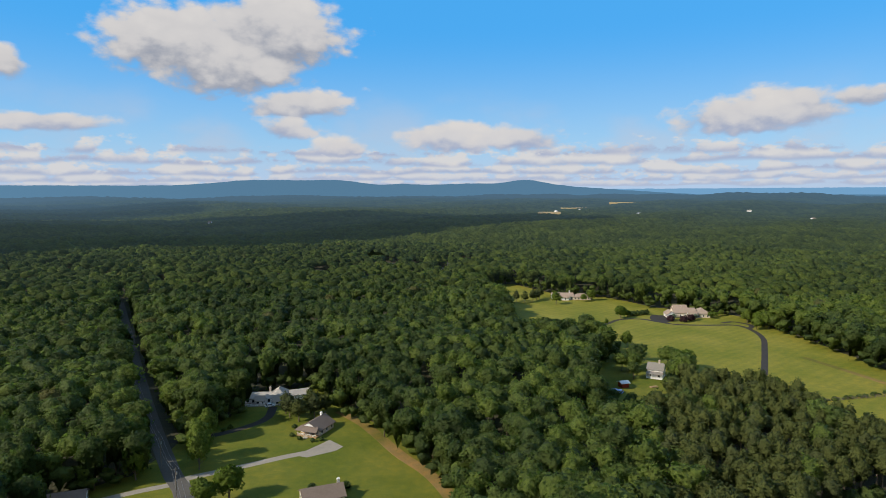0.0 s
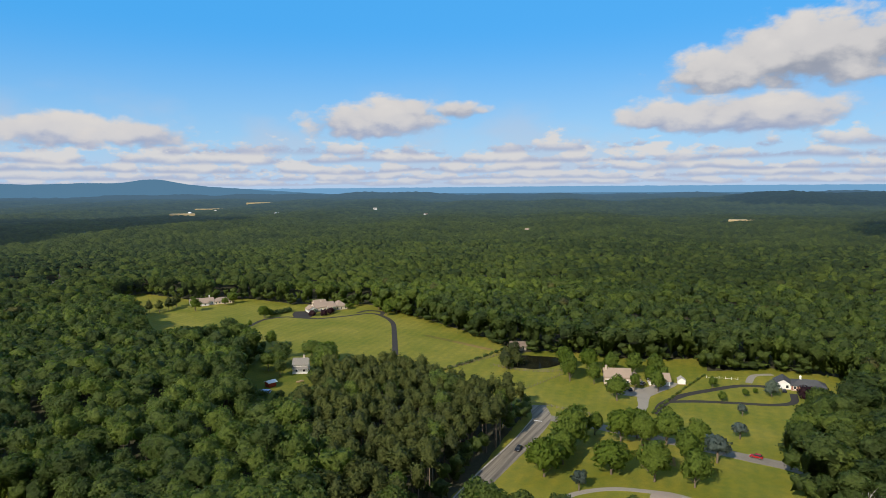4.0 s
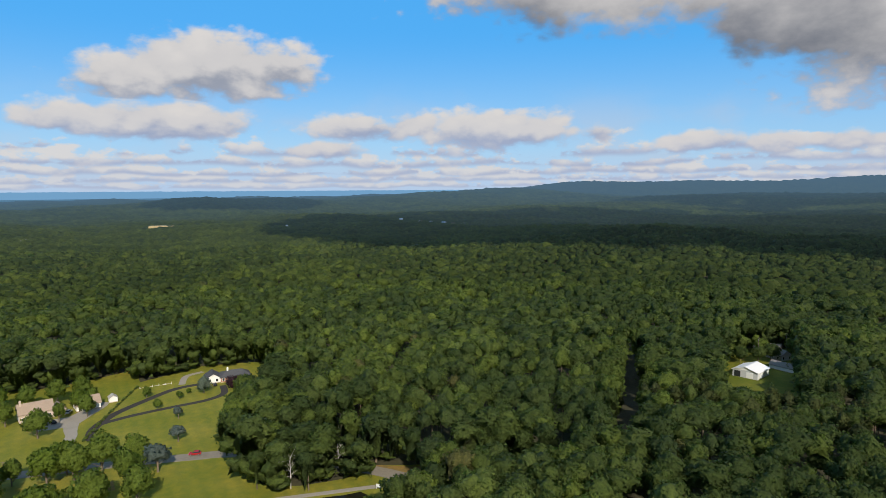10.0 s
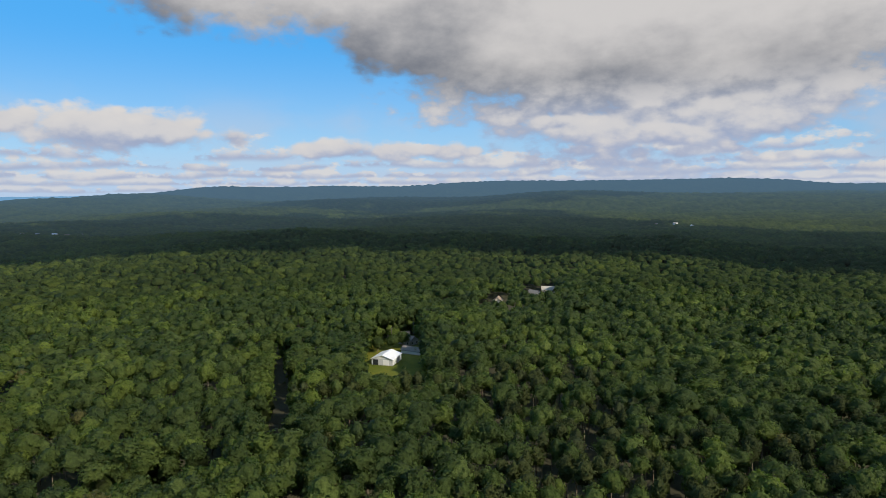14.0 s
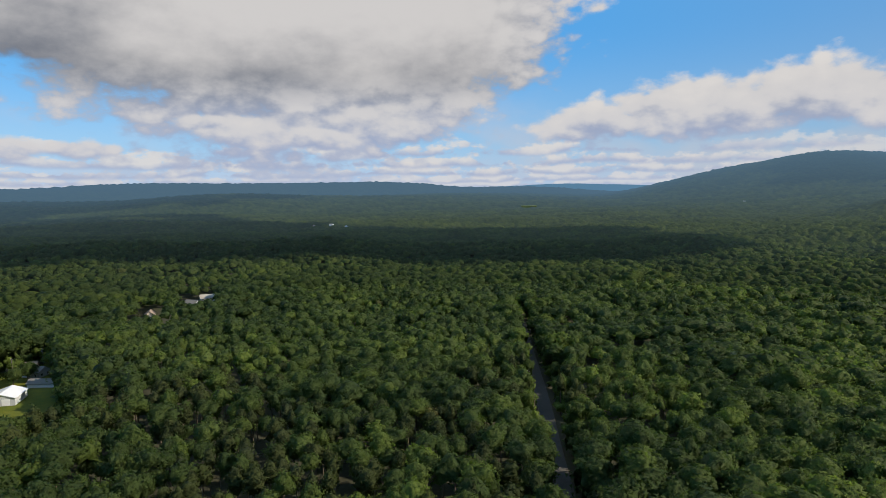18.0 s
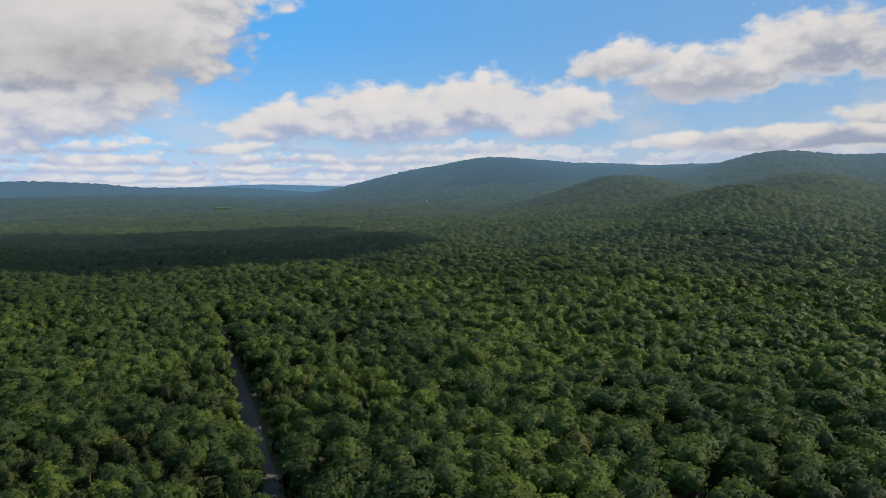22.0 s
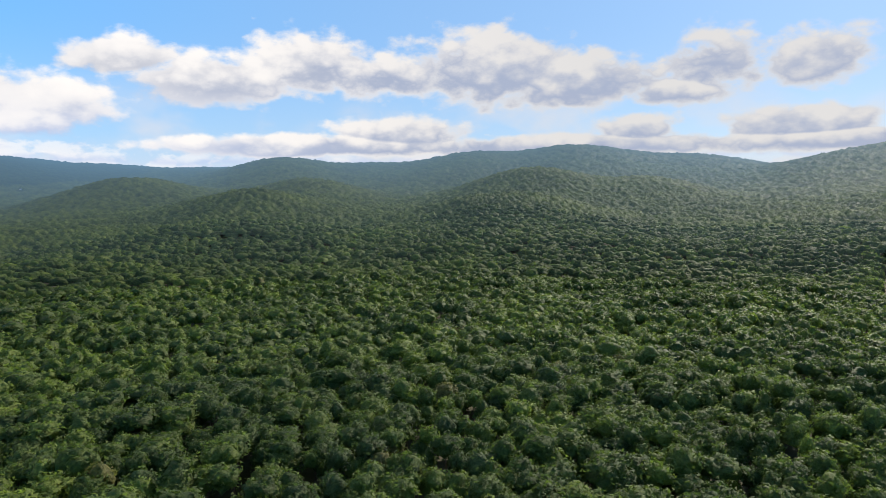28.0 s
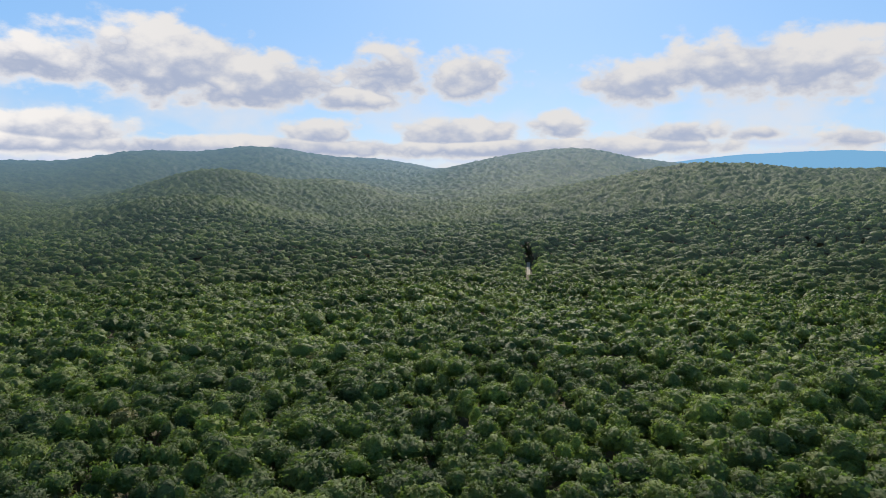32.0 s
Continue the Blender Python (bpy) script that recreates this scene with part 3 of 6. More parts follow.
def broad_wood(seed, n, rad=5.2, low=3.5, high=18.0, size=2.6):
    g = np.random.default_rng(seed)
    c, r = lobes(g, n, rad, low, high, size)
    bits = [tube((0, 0, -0.3), (0.1, 0.1, low + 1), 0.34, 0.24, 7), tube((0.1, 0.1, low + 0.8), (0, 0, high - 3), 0.24, 0.08)]
    for a in c[2::2]:
        bits.append(tube((0.05, 0.05, max(low * 0.7, a[2] - 3.5)), a, 0.14, 0.05, 4))
    return join(bits)


def pine_lobes(g, n, high):
    c, r = [np.array([0, 0, high - 0.8])], [1.0]
    for i in range(1, n):
        k = i / n
        h = high - 1.2 - 15.0 * k
        w = 0.6 + 2.7 * k ** 0.6 * (1.15 - 0.45 * k)
        t = i * 2.399 + g.normal() * 0.3
        c.append(np.array([math.cos(t) * w, math.sin(t) * w, h]))
        r.append(1.25 + 0.6 * k)
    return np.array(c), np.array(r) * g.uniform(0.8, 1.15, n)


def pine_wood(seed, n, high=20.0):
    g = np.random.default_rng(seed)
    c, r = pine_lobes(g, n, high)
    bits = [tube((0, 0, -0.3), (0, 0, high * 0.6), 0.24, 0.17, 6), tube((0, 0, high * 0.6), (0, 0, high - 1), 0.17, 0.04, 5)]
    for a in c[1::2]:
        bits.append(tube((0, 0, a[2] - 0.4), a, 0.07, 0.03, 3))
    return join(bits)


def canopy(seed, rings, segs, rad=4.9, low=3.0, high=18.0, n=22, lobe=0.34, leaf=0, leaf_size=0.5, reach=118.0, peak=1.0, bend=0.7, skirt=False):
    """A crown: a dark hull over many rounded boughs, and leaf clumps standing out from the boughs. peak: how much taller than wide its top is.
    Gives corners, triangles and normals; the clumps' own normals are bent by that share towards their bough's."""
    g = np.random.default_rng(seed)
    up = rad * 0.92 * peak
    cz = high - up
    k = np.arange(n)
    zd = np.clip(1 - 1.55 * (k + 0.3) / n + g.normal(0, 0.08, n), -0.7, 1)
    t = k * 2.399 + g.normal(0, 0.4, n)
    w = np.sqrt(1 - np.minimum(zd, 0.999) ** 2) * rad * g.uniform(0.5, 0.85, n)
    if skirt:
        zd = np.clip(1 - 2.0 * (k + 0.3) / n + g.normal(0, 0.05, n), -1, 1)
        w = np.where(zd > 0, np.sqrt(1 - np.minimum(zd, 0.999) ** 2) * g.uniform(0.5, 0.85, n), g.uniform(0.55, 0.95, n)) * rad
    if peak > 1.25:
        w = w * np.clip(1.25 - 0.75 * np.maximum(zd, 0), 0.3, 1)
    c = np.stack([np.cos(t) * w, np.sin(t) * w, np.where(zd > 0, zd * up * g.uniform(0.6, 0.85, n), zd * (cz - low) * (0.9 if skirt else 0.7))], -1)
    r = lobe * rad * g.uniform(0.7, 1.3, n)

    def shell(d):
        """How far the boughs reach along the ways d, and the bough that is met."""
        b = d @ c.T
        disc = b * b - (c * c).sum(1) + r * r
        hit = np.where(disc > 0, b + np.sqrt(np.maximum(disc, 0)), 0)
        base = 0.55 / np.sqrt((d[:, 0] ** 2 + d[:, 1] ** 2) / rad ** 2 + d[:, 2] ** 2 / np.where(d[:, 2] > 0, up, max(cz - low, 1.0)) ** 2)
        return np.maximum(hit.max(1), base), hit.argmax(1), hit.max(1) > base

    th = np.radians(np.concatenate([[0], np.linspace(reach / rings * 0.8, reach, rings)]))
    ph = np.arange(segs) * 2 * np.pi / segs
    d = [np.array([[0, 0, 1.0]])]
    for i, q in enumerate(th[1:]):
        p = ph + (i % 2) * np.pi / segs
        d.append(np.stack([np.cos(p) * np.sin(q), np.sin(p) * np.sin(q), np.full(segs, np.cos(q))], -1))
    d = np.concatenate(d)
    R, who, on = shell(d)
    v = d * (R * (0.84 if leaf > 60 else 0.95) * g.uniform(0.93, 1.07, len(d)))[:, None]
    nv = np.where(on[:, None], 0.6 * unit(v - c[who]) + 0.5 * d, d)
    f = [(0, 1 + i, 1 + (i + 1) % segs) for i in range(segs)]
    for k in range(rings - 1):
        p, q = 1 + k * segs, 1 + (k + 1) * segs
        for i in range(segs):
            j = (i + 1) % segs
            f += [(p + i, q + i, p + j), (p + j, q + i, q + j)] if k % 2 == 0 else [(p + i, q + i, q + j), (p + i, q + j, p + j)]
    v, f = v + (0, 0, cz), np.array(f)
    if leaf:
        d = g.normal(size=(leaf * 3, 3))
        d[:, 2] += 0.35
        d = unit(d)
        d = d[d[:, 2] > math.cos(radians(min(reach + 8, 175)))][:leaf]
        R, who, on = shell(d)
        m = d * (R * g.uniform(0.86, 1.05, len(d)))[:, None]
        out = np.where(on[:, None], unit(m - c[who]), d)
        card = unit(out + g.normal(scale=0.6, size=out.shape))
        x = unit(np.cross(card, g.normal(size=out.shape)))
        y = np.cross(card, x)
        z = leaf_size * g.uniform(0.5, 1.35, (len(d), 1))
        lv = np.stack([m + x * z, m - x * z * 0.6 + y * z * 0.8, m - x * z * 0.5 - y * z * 0.85], 1).reshape(-1, 3) + (0, 0, cz)
        ln = unit(card * (1 - bend) + (0.6 * out + 0.4 * d) * bend)
        v, f = join([(v, f), (lv, np.arange(len(d) * 3).reshape(-1, 3))])
        nv = np.concatenate([nv, np.repeat(ln, 3, 0)])
    return v, f, unit(nv)


def unit(a):
    return a / (np.linalg.norm(a, axis=1)[:, None] + 1e-9)


def scatter(templates, x, y, z, scale, tall, tint, which, whole=0.62):
    """All copies of the templates at x, y, z, joined."""
    vs, fs, ts, ns, n = [], [], [], [], 0
    for k, (v, f, *given) in enumerate(templates):
        soft = given[0] if given else soft_normals(v, f, whole)
        m = which == k
        if not m.any():
            continue
        cnt = m.sum()
        a = rng.uniform(0, 2 * np.pi, cnt)
        ca, sa = np.cos(a)[:, None], np.sin(a)[:, None]
        s = scale[m][:, None]
        vx = (v[:, 0] * ca - v[:, 1] * sa) * s + x[m][:, None]
        vy = (v[:, 0] * sa + v[:, 1] * ca) * s + y[m][:, None]
        vz = v[:, 2] * tall[m][:, None] + z[m][:, None]
        vs.append(np.stack([vx, vy, vz], -1).reshape(-1, 3))
        fs.append((f[None] + (np.arange(cnt) * len(v))[:, None, None] + n).reshape(-1, 3))
        ns.append(np.stack([soft[:, 0] * ca - soft[:, 1] * sa, soft[:, 0] * sa + soft[:, 1] * ca, np.broadcast_to(soft[:, 2], (cnt, len(v)))], -1).reshape(-1, 3))
        ts.append(np.repeat(tint[m], len(v)))
        n += cnt * len(v)
    return np.concatenate(vs), np.concatenate(fs), np.concatenate(ts), np.concatenate(ns)


def seeds(r0, r1, step, jitter=0.75, drop=0.1):
    """Uneven tree places in the ring from r0 to r1."""
    n = int(2 * r1 / step) + 2
    i, j = np.meshgrid(np.arange(n), np.arange(n))
    x = (i + 0.5 * (j % 2) + rng.uniform(-jitter, jitter, i.shape)) * step - r1
    y = (j + rng.uniform(-jitter, jitter, i.shape)) * step - r1
    r = np.hypot(x, y)
    m = (r >= r0) & (r < r1) & wooded(x, y) & (rng.random(x.shape) > drop)
    return x[m], y[m]


def girth(x, y, lo, hi):
    """Sizes of trees: by chance, and larger or smaller in patches."""
    patch = 0.5 + 0.25 * np.sin(x / 31 + 2 * np.sin(y / 47)) + 0.25 * np.sin(y / 27 + x / 61)
    az = np.degrees(np.arctan2(-x, y))
    old = 1 + 0.16 * np.clip((-az - 150) / 15, 0, 1) + 0.16 * np.clip((az - 60) / 15, 0, 1)
    return old * lo + old * (hi - lo) * np.clip(0.55 * rng.random(len(x)) ** 1.2 + 0.5 * patch * rng.random(len(x)) + 0.1 * patch, 0, 1)


def hues(n):
    """A chance value for each tree; very few are dry."""
    t = np.clip(rng.normal(0.45, 0.32, n), 0, 0.97)
    return np.where(rng.random(n) < 0.004, 1.0, t)


STAND = [(60, 150), (104, 150), (176, 206), (160, 245), (152, 290), (98, 300), (80, 250)]


def piny(x, y):
    """Where pines grow: the stand beside the road, and the dry slope behind."""
    stand = inside(x, y, STAND)
    az = np.degrees(np.arctan2(-x, y))
    r = np.hypot(x, y)
    slope = (az < -96) & (az > -158) & (r < 330 + 40 * np.sin(az / 4))
    return stand | (slope & (np.sin(x / 19) + np.sin(y / 23 + 1) > -0.5))


def unseen(x, y):
    az = np.degrees(np.arctan2(-x, y))
    return (az > 42) & (az < 82)


def woods():
    x, y = seeds(158, 320, 6.8, 0.65, 0.05)
    lone = ~inside(x, y, STAND)
    xp, yp = seeds(158, 330, 5.2)
    more = inside(xp, yp, STAND)
    x, y = np.concatenate([x[lone], xp[more]]), np.concatenate([y[lone], yp[more]])
    keep = ~unseen(x, y)
    x, y = x[keep], y[keep]
    order = np.argsort(np.hypot(x, y))
    x, y = x[order], y[order]
    pine = piny(x, y) & (rng.random(len(x)) < np.where(inside(x, y, STAND), 0.94, 0.5))
    z = terrain(x, y)
    tint = shade(x, y)
    tint = np.where(pine, np.where(inside(x, y, STAND), 0.5 + 0.4 * tint, 0.25 * tint), tint)
    scale = girth(x, y, 0.55, 1.85)
    tall = 0.74 + 0.24 * scale + rng.normal(0, 0.10, len(x))
    scale, tall = np.where(pine, np.clip(scale, 0.8, 1.25), scale), np.where(pine, rng.uniform(0.85, 1.08, len(x)), tall)
    first = 165
    near_trees(x[:first], y[:first], z[:first], scale[:first], tall[:first], pine[:first])
    xu, yu = seeds(0, 44, 7.4)
    n = len(xu)
    near_trees(xu, yu, np.zeros(n), rng.uniform(0.75, 1.2, n), rng.uniform(0.85, 1.15, n), np.zeros(n, bool))
    rest = np.arange(len(x)) >= first
    b, p = rest & ~pine, rest & pine
    rim = b & (edges(x, y) < 11)
    b = b & ~rim
    kinds = [canopy(40 + k, 7, 10, rad=4.3, low=0.0, n=36, leaf=430, leaf_size=0.52, reach=166, skirt=True) for k in range(5)]
    v, f, t, soft = scatter(kinds, x[rim], y[rim], z[rim], scale[rim] * 0.9, tall[rim] * 0.92, tint[rim], rng.integers(0, 5, rim.sum()), 0.3)
    tagged(new("woods_edge", mesh_np("woods_edge", v, f, LEAF, t, normals=soft)), "leafy trees along the forest edge, green to the ground", "forest", kind="stuff")
    kinds = [canopy(10 + k, 5, 10, rad=4.1 + 0.2 * (k % 3), n=18 + 2 * (k % 4), leaf=270, leaf_size=0.46, peak=(1.0, 1.15, 0.9, 1.3)[k % 4]) for k in range(8)]
    v, f, t, soft = scatter(kinds, x[b], y[b], z[b], scale[b], tall[b], tint[b], rng.integers(0, 8, b.sum()), 0.25)
    tagged(new("woods_near", mesh_np("woods_near", v, f, LEAF, t, normals=soft)), "dense green broadleaf forest in full summer leaf", "forest", kind="stuff")
    kinds = [canopy(30 + k, 7, 8, rad=2.9, low=4.0, high=20.0, n=26, lobe=0.34, leaf=300, leaf_size=0.42, reach=150, peak=2.0) for k in range(5)]
    v, f, t, soft = scatter(kinds, x[p], y[p], z[p], scale[p], tall[p], tint[p], rng.integers(0, 5, p.sum()), 0.2)
    tagged(new("pine_stand", mesh_np("pine_stand", v, f, NEEDLE, t, normals=soft)), "stand of tall dull-green pines", "forest", kind="stuff")
    kinds = [tube((0, 0, -0.3), (0, 0, 15), 0.28, 0.12, 4)]
    near = rest & (pine | (rng.random(len(x)) < 0.4))
    v, f, t, soft = scatter(kinds, x[near], y[near], z[near], scale[near], tall[near], tint[near], np.zeros(near.sum(), int))
    tagged(new("woods_trunks", mesh_np("woods_trunks", v, f, BARK)), "grey-brown trunks of the forest trees", "tree trunks", kind="stuff")
    # farther off, in three rings of ever plainer crowns
    for name, r0, r1, step, kinds, label in (
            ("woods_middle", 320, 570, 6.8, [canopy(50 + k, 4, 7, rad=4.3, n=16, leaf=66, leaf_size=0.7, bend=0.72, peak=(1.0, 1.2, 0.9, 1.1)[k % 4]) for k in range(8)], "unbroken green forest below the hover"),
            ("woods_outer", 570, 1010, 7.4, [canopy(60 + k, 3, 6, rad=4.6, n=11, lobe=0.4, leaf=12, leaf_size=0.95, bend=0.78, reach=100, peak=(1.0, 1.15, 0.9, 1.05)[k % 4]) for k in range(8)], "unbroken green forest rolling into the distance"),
            ("woods_round", 44, 150, 9.5, [canopy(68 + k, 4, 8, n=12, leaf=20, leaf_size=1.2) for k in range(3)], "green forest close round the hover")):
        x, y = seeds(r0, r1, step, 0.65, 0.05)
        keep = ~unseen(x, y) | (rng.random(len(x)) < 0.4)
        x, y = x[keep], y[keep]
        n = len(x)
        s = girth(x, y, 0.7, 1.85)
        roll = 1.2 * np.sin(x / 17 + 2 * np.sin(y / 23)) + 1.0 * np.sin(y / 13 + 2 * np.sin(x / 29))
        which = rng.integers(0, len(kinds), n)
        if name != "woods_round":
            which = np.where(edges(x, y) < 12, len(kinds) + which % 3, which)
            kinds = kinds + [canopy(45 + k, 6, 8, rad=4.6, low=0.0, n=32, leaf=170, leaf_size=0.85, reach=166, skirt=True) for k in range(3)]
        v, f, t, soft = scatter(kinds, x, y, terrain(x, y) + roll * (edges(x, y) > 12), s, 0.78 + 0.2 * s + rng.normal(0, 0.07, n), shade(x, y), which)
        # the outer ring's leaf material glows with painted haze
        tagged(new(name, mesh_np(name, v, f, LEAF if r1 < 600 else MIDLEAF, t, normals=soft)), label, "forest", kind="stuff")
    xs, ys = seeds(150, 385, 11.0)
    hid = unseen(xs, ys)
    n = hid.sum()
    v, f, t, soft = scatter([canopy(75, 4, 8, n=12, leaf=16, leaf_size=1.2)], xs[hid], ys[hid], terrain(xs[hid], ys[hid]), rng.uniform(0.8, 1.4, n), rng.uniform(0.85, 1.1, n), hues(n), np.zeros(n, int))
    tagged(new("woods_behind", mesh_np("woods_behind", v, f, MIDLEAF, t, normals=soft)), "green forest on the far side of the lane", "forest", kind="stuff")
    # bushes and low boughs along the edges of the clearings
    x, y = rng.uniform(-200, 450, 90000), rng.uniform(-480, 690, 90000)
    edge = edges(x, y, 1.0)
    m = (edge > 1.5) & (edge < 9) & (np.hypot(x, y) > 160) & wooded(x, y, 1.0) & (~inside(x, y, STAND) | (edge < 6)) & (rng.random(x.shape) < 0.6)
    x, y = x[m], y[m]
    n = len(x)
    v, f, t, soft = scatter([canopy(90 + k, 5, 9, low=-6.0, n=10, leaf=60, leaf_size=0.9, reach=150) for k in range(4)], x, y, terrain(x, y), rng.uniform(0.45, 0.9, n), rng.uniform(0.2, 0.66, n), np.clip(rng.normal(0.5, 0.25, n), 0, 0.95), rng.integers(0, 4, n), 0.3)
    tagged(new("undergrowth", mesh_np("undergrowth", v, f, LEAF, t, normals=soft)), "green bushes and saplings along the forest edge", "undergrowth", kind="stuff")


def edges(x, y, inset=0.0):
    """Distance to the nearest rim of a clearing or a road."""
    edge = np.full(x.shape, 1e9)
    for poly in CLEARINGS:
        edge = np.minimum(edge, line_gap(x, y, poly + poly[:1]))
    for pts, w in list(ROADS.values()) + CUTS:
        edge = np.minimum(edge, np.maximum(0, line_gap(x, y, pts) - w / 2 + inset))
    return edge


def shade(x, y):
    """Hue of each tree: by chance, then lighter or darker by its bearing from the eye."""
    az = np.degrees(np.arctan2(-x, y))
    tint_shift = 0.3 * np.clip((-4 - az) / 10, 0, 1) * np.clip((az + 42) / 10, 0, 1) - 0.38 * np.clip((-az - 80) / 16, 0, 1) * np.clip((172 + az) / 10, 0, 1)
    tint_shift = tint_shift - 0.26 * np.clip((az + 4) / 10, 0, 1) * (az < 90) - 0.16 * ((az > 90) | (az < -168))
    t = hues(len(x))
    return np.where(t > 0.98, t, np.clip(t + tint_shift, 0, 0.97))


def near_trees(x, y, z, scale, tall, pine):
    """The nearest trees, each a thing with trunk and crown."""
    broad = [(mesh_np("trunk", *broad_wood(70 + k, 13), BARK), mesh_np("crown", *(q := canopy(70 + k, 8, 14, rad=4.4, low=0.5, n=34 + k, leaf=1000, leaf_size=0.42, reach=164, skirt=True, peak=(1.0, 1.2, 0.9, 1.3)[k % 4]))[:2], LEAF, np.full(len(q[0]), 0.2 + 0.1 * k), normals=q[2])) for k in range(7)]
    needle = [(mesh_np("trunk", *pine_wood(80 + k, 15), BARK), mesh_np("crown", *(q := canopy(80 + k, 9, 10, rad=2.9, low=5.0, high=20.0, n=30, lobe=0.32, leaf=700, leaf_size=0.34, reach=150, peak=2.0))[:2], NEEDLE, np.full(len(q[0]), 0.45 + 0.18 * k), normals=q[2])) for k in range(3)]
    for i in range(len(x)):
        kind = needle if pine[i] else broad
        add_tree(kind[i % len(kind)], x[i], y[i], z[i], scale[i], tall[i], "pine_tree" if pine[i] else "broadleaf_tree",
                 "tall pine with bare trunk at the forest edge" if pine[i] else "broad green deciduous tree in the forest edge", "nearest forest trees")


def add_tree(meshes, x, y, z, s, h, name, label, group):
    trunk = new(name, None)
    trunk.matrix_world = pose(x, y, z, 0, 0, (x * 37 + y * 11) % 360) @ Matrix.Diagonal((s, s, h, 1))
    tagged(trunk, label, "tree", group)
    for me in meshes:
        part = new(me.name.split(".")[0], me)
        part.parent = trunk
    return trunk


def cells(x, y, s, seed):
    """Distance to the nearest crown centre on a loose grid of step s, and that crown's own chance value."""
    best, val = np.full(x.shape, 1e9), np.zeros(x.shape)
    i0, j0 = np.floor(x / s), np.floor(y / s)

    def chance(i, j, k):
        q = np.sin(i * 127.1 + j * 311.7 + k * 74.7 + seed) * 43758.5453
        return q - np.floor(q)
    for di in (-1, 0, 1):
        for dj in (-1, 0, 1):
            i, j = i0 + di, j0 + dj
            d = np.hypot((i + chance(i, j, 1)) * s - x, (j + chance(i, j, 2)) * s - y)
            m = d < best
            best, val = np.where(m, d, best), np.where(m, chance(i, j, 3), val)
    return best, val


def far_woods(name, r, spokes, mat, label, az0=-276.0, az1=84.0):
    """The canopy far off: one sheet of crowns."""
    x, y, f = polar(r, np.linspace(az0, az1, spokes))
    rr = np.hypot(x, y)
    s = 9.0
    d, c = cells(x, y, s, 1)
    d2, c2 = cells(x, y, 27.0, 2)
    bump = np.clip(1 - (d / (0.75 * s)) ** 2, 0, 1) * 8 * (0.6 + 0.6 * c) + np.clip(1 - (d2 / 20) ** 2, 0, 1) * 5 * c2
    d3, c3 = cells(x, y, 4.6, 3)
    bump += np.clip(1 - (d3 / 4.0) ** 2, 0, 1) * 2.2 * np.clip((1700 - rr) / 200, 0, 1)
    z = terrain(x, y) + 6.5 + bump
    tint = np.clip(0.1 + 0.7 * c, 0, 0.9)
    tagged(new(name, mesh_np(name, np.stack([x, y, z], -1).reshape(-1, 3), f, mat, tint.ravel())), label, "forest", kind="stuff")


def ridge(name, d, crests, foot, mat, label, deep=120.0):
    """A far blue ridge with a front and a back slope; crests: degrees left and height in degrees along its skyline."""
    az = np.linspace(-285, 75, 1800)
    el = np.interp(az, *zip(*sorted(crests + [(-285, foot), (75, foot)])))
    soft = np.exp(-(np.arange(-9, 10) / 3.6) ** 2 / 2)
    el = np.convolve(np.pad(el, 9, "edge"), soft / soft.sum(), "valid")
    el = el + 0.015 * np.sin(az * 3.1) * np.sin(az * 1.3) + rng.normal(0, 0.006, az.shape)
    x0, y0 = -np.sin(np.radians(az)), np.cos(np.radians(az))
    rows = [(d - deep, np.full(az.shape, 60.0)), (d - deep * 0.4, 60 + (40 + d * np.tan(np.radians(el))) * 0.6), (d, 100 + d * np.tan(np.radians(el))), (d + deep, np.full(az.shape, 40.0))]
    v = np.concatenate([np.stack([x0 * r, y0 * r, z], -1) for r, z in rows])
    n = len(az)
    i = np.arange(n - 1)
    f = np.concatenate([np.stack([k * n + i, k * n + i + 1, (k + 1) * n + i + 1, (k + 1) * n + i], -1) for k in range(3)])
    tagged(new(name, mesh_np(name, v, f, mat, np.full(len(v), 0.4))), label, "hills", kind="structure")


woods()
# these canopy sheets share leaves that glow with painted haze
far_woods("hazed_forest", np.arange(975, 1492, 4.3), 2100, FARLEAF, "forest canopy rising towards the hills")
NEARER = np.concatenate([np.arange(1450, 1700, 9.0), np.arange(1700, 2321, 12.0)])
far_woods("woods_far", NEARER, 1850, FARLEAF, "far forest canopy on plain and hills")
far_woods("hazed_woods", np.arange(2262, 3330, 19.0), 1600, FARLEAF, "distant forest of plain and hills")
far_woods("hazed_plain", np.arange(3220, 4560, 34.0), 1500, FARLEAF, "blue hazy forest at the horizon")
SKYLINE = [(60, 0.3), (48, 0.5), (34, 0.45), (26, 0.43), (22.5, 0.45), (20, 0.6), (17.5, 0.85), (16.4, 0.9), (12, 0.85), (8.8, 0.9), (7.2, 0.6), (5.5, 0.42), (4.5, 0.48), (3.7, 0.58), (2.9, 0.48), (1, 0.42),
           (-1.5, 0.5), (-2.3, 0.58), (-3.2, 0.5), (-5, 0.5), (-6.3, 0.76), (-7.3, 0.9), (-8.3, 0.76), (-9.5, 0.45), (-11, 0.25), (-17, -0.2), (-25, -0.7),
           (-138, -0.75), (-145, 0.25), (-152, 0.5), (-159, 0.25), (-167, -0.6), (-238, -0.75), (-249, 0.5), (-256, 1.9), (-261, 2.42), (-268, 2.6), (-277, 2.0)]
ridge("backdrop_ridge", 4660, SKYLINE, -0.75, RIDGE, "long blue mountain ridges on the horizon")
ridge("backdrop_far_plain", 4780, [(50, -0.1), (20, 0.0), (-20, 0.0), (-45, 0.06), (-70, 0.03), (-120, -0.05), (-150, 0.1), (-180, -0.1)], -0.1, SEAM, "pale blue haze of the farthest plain")

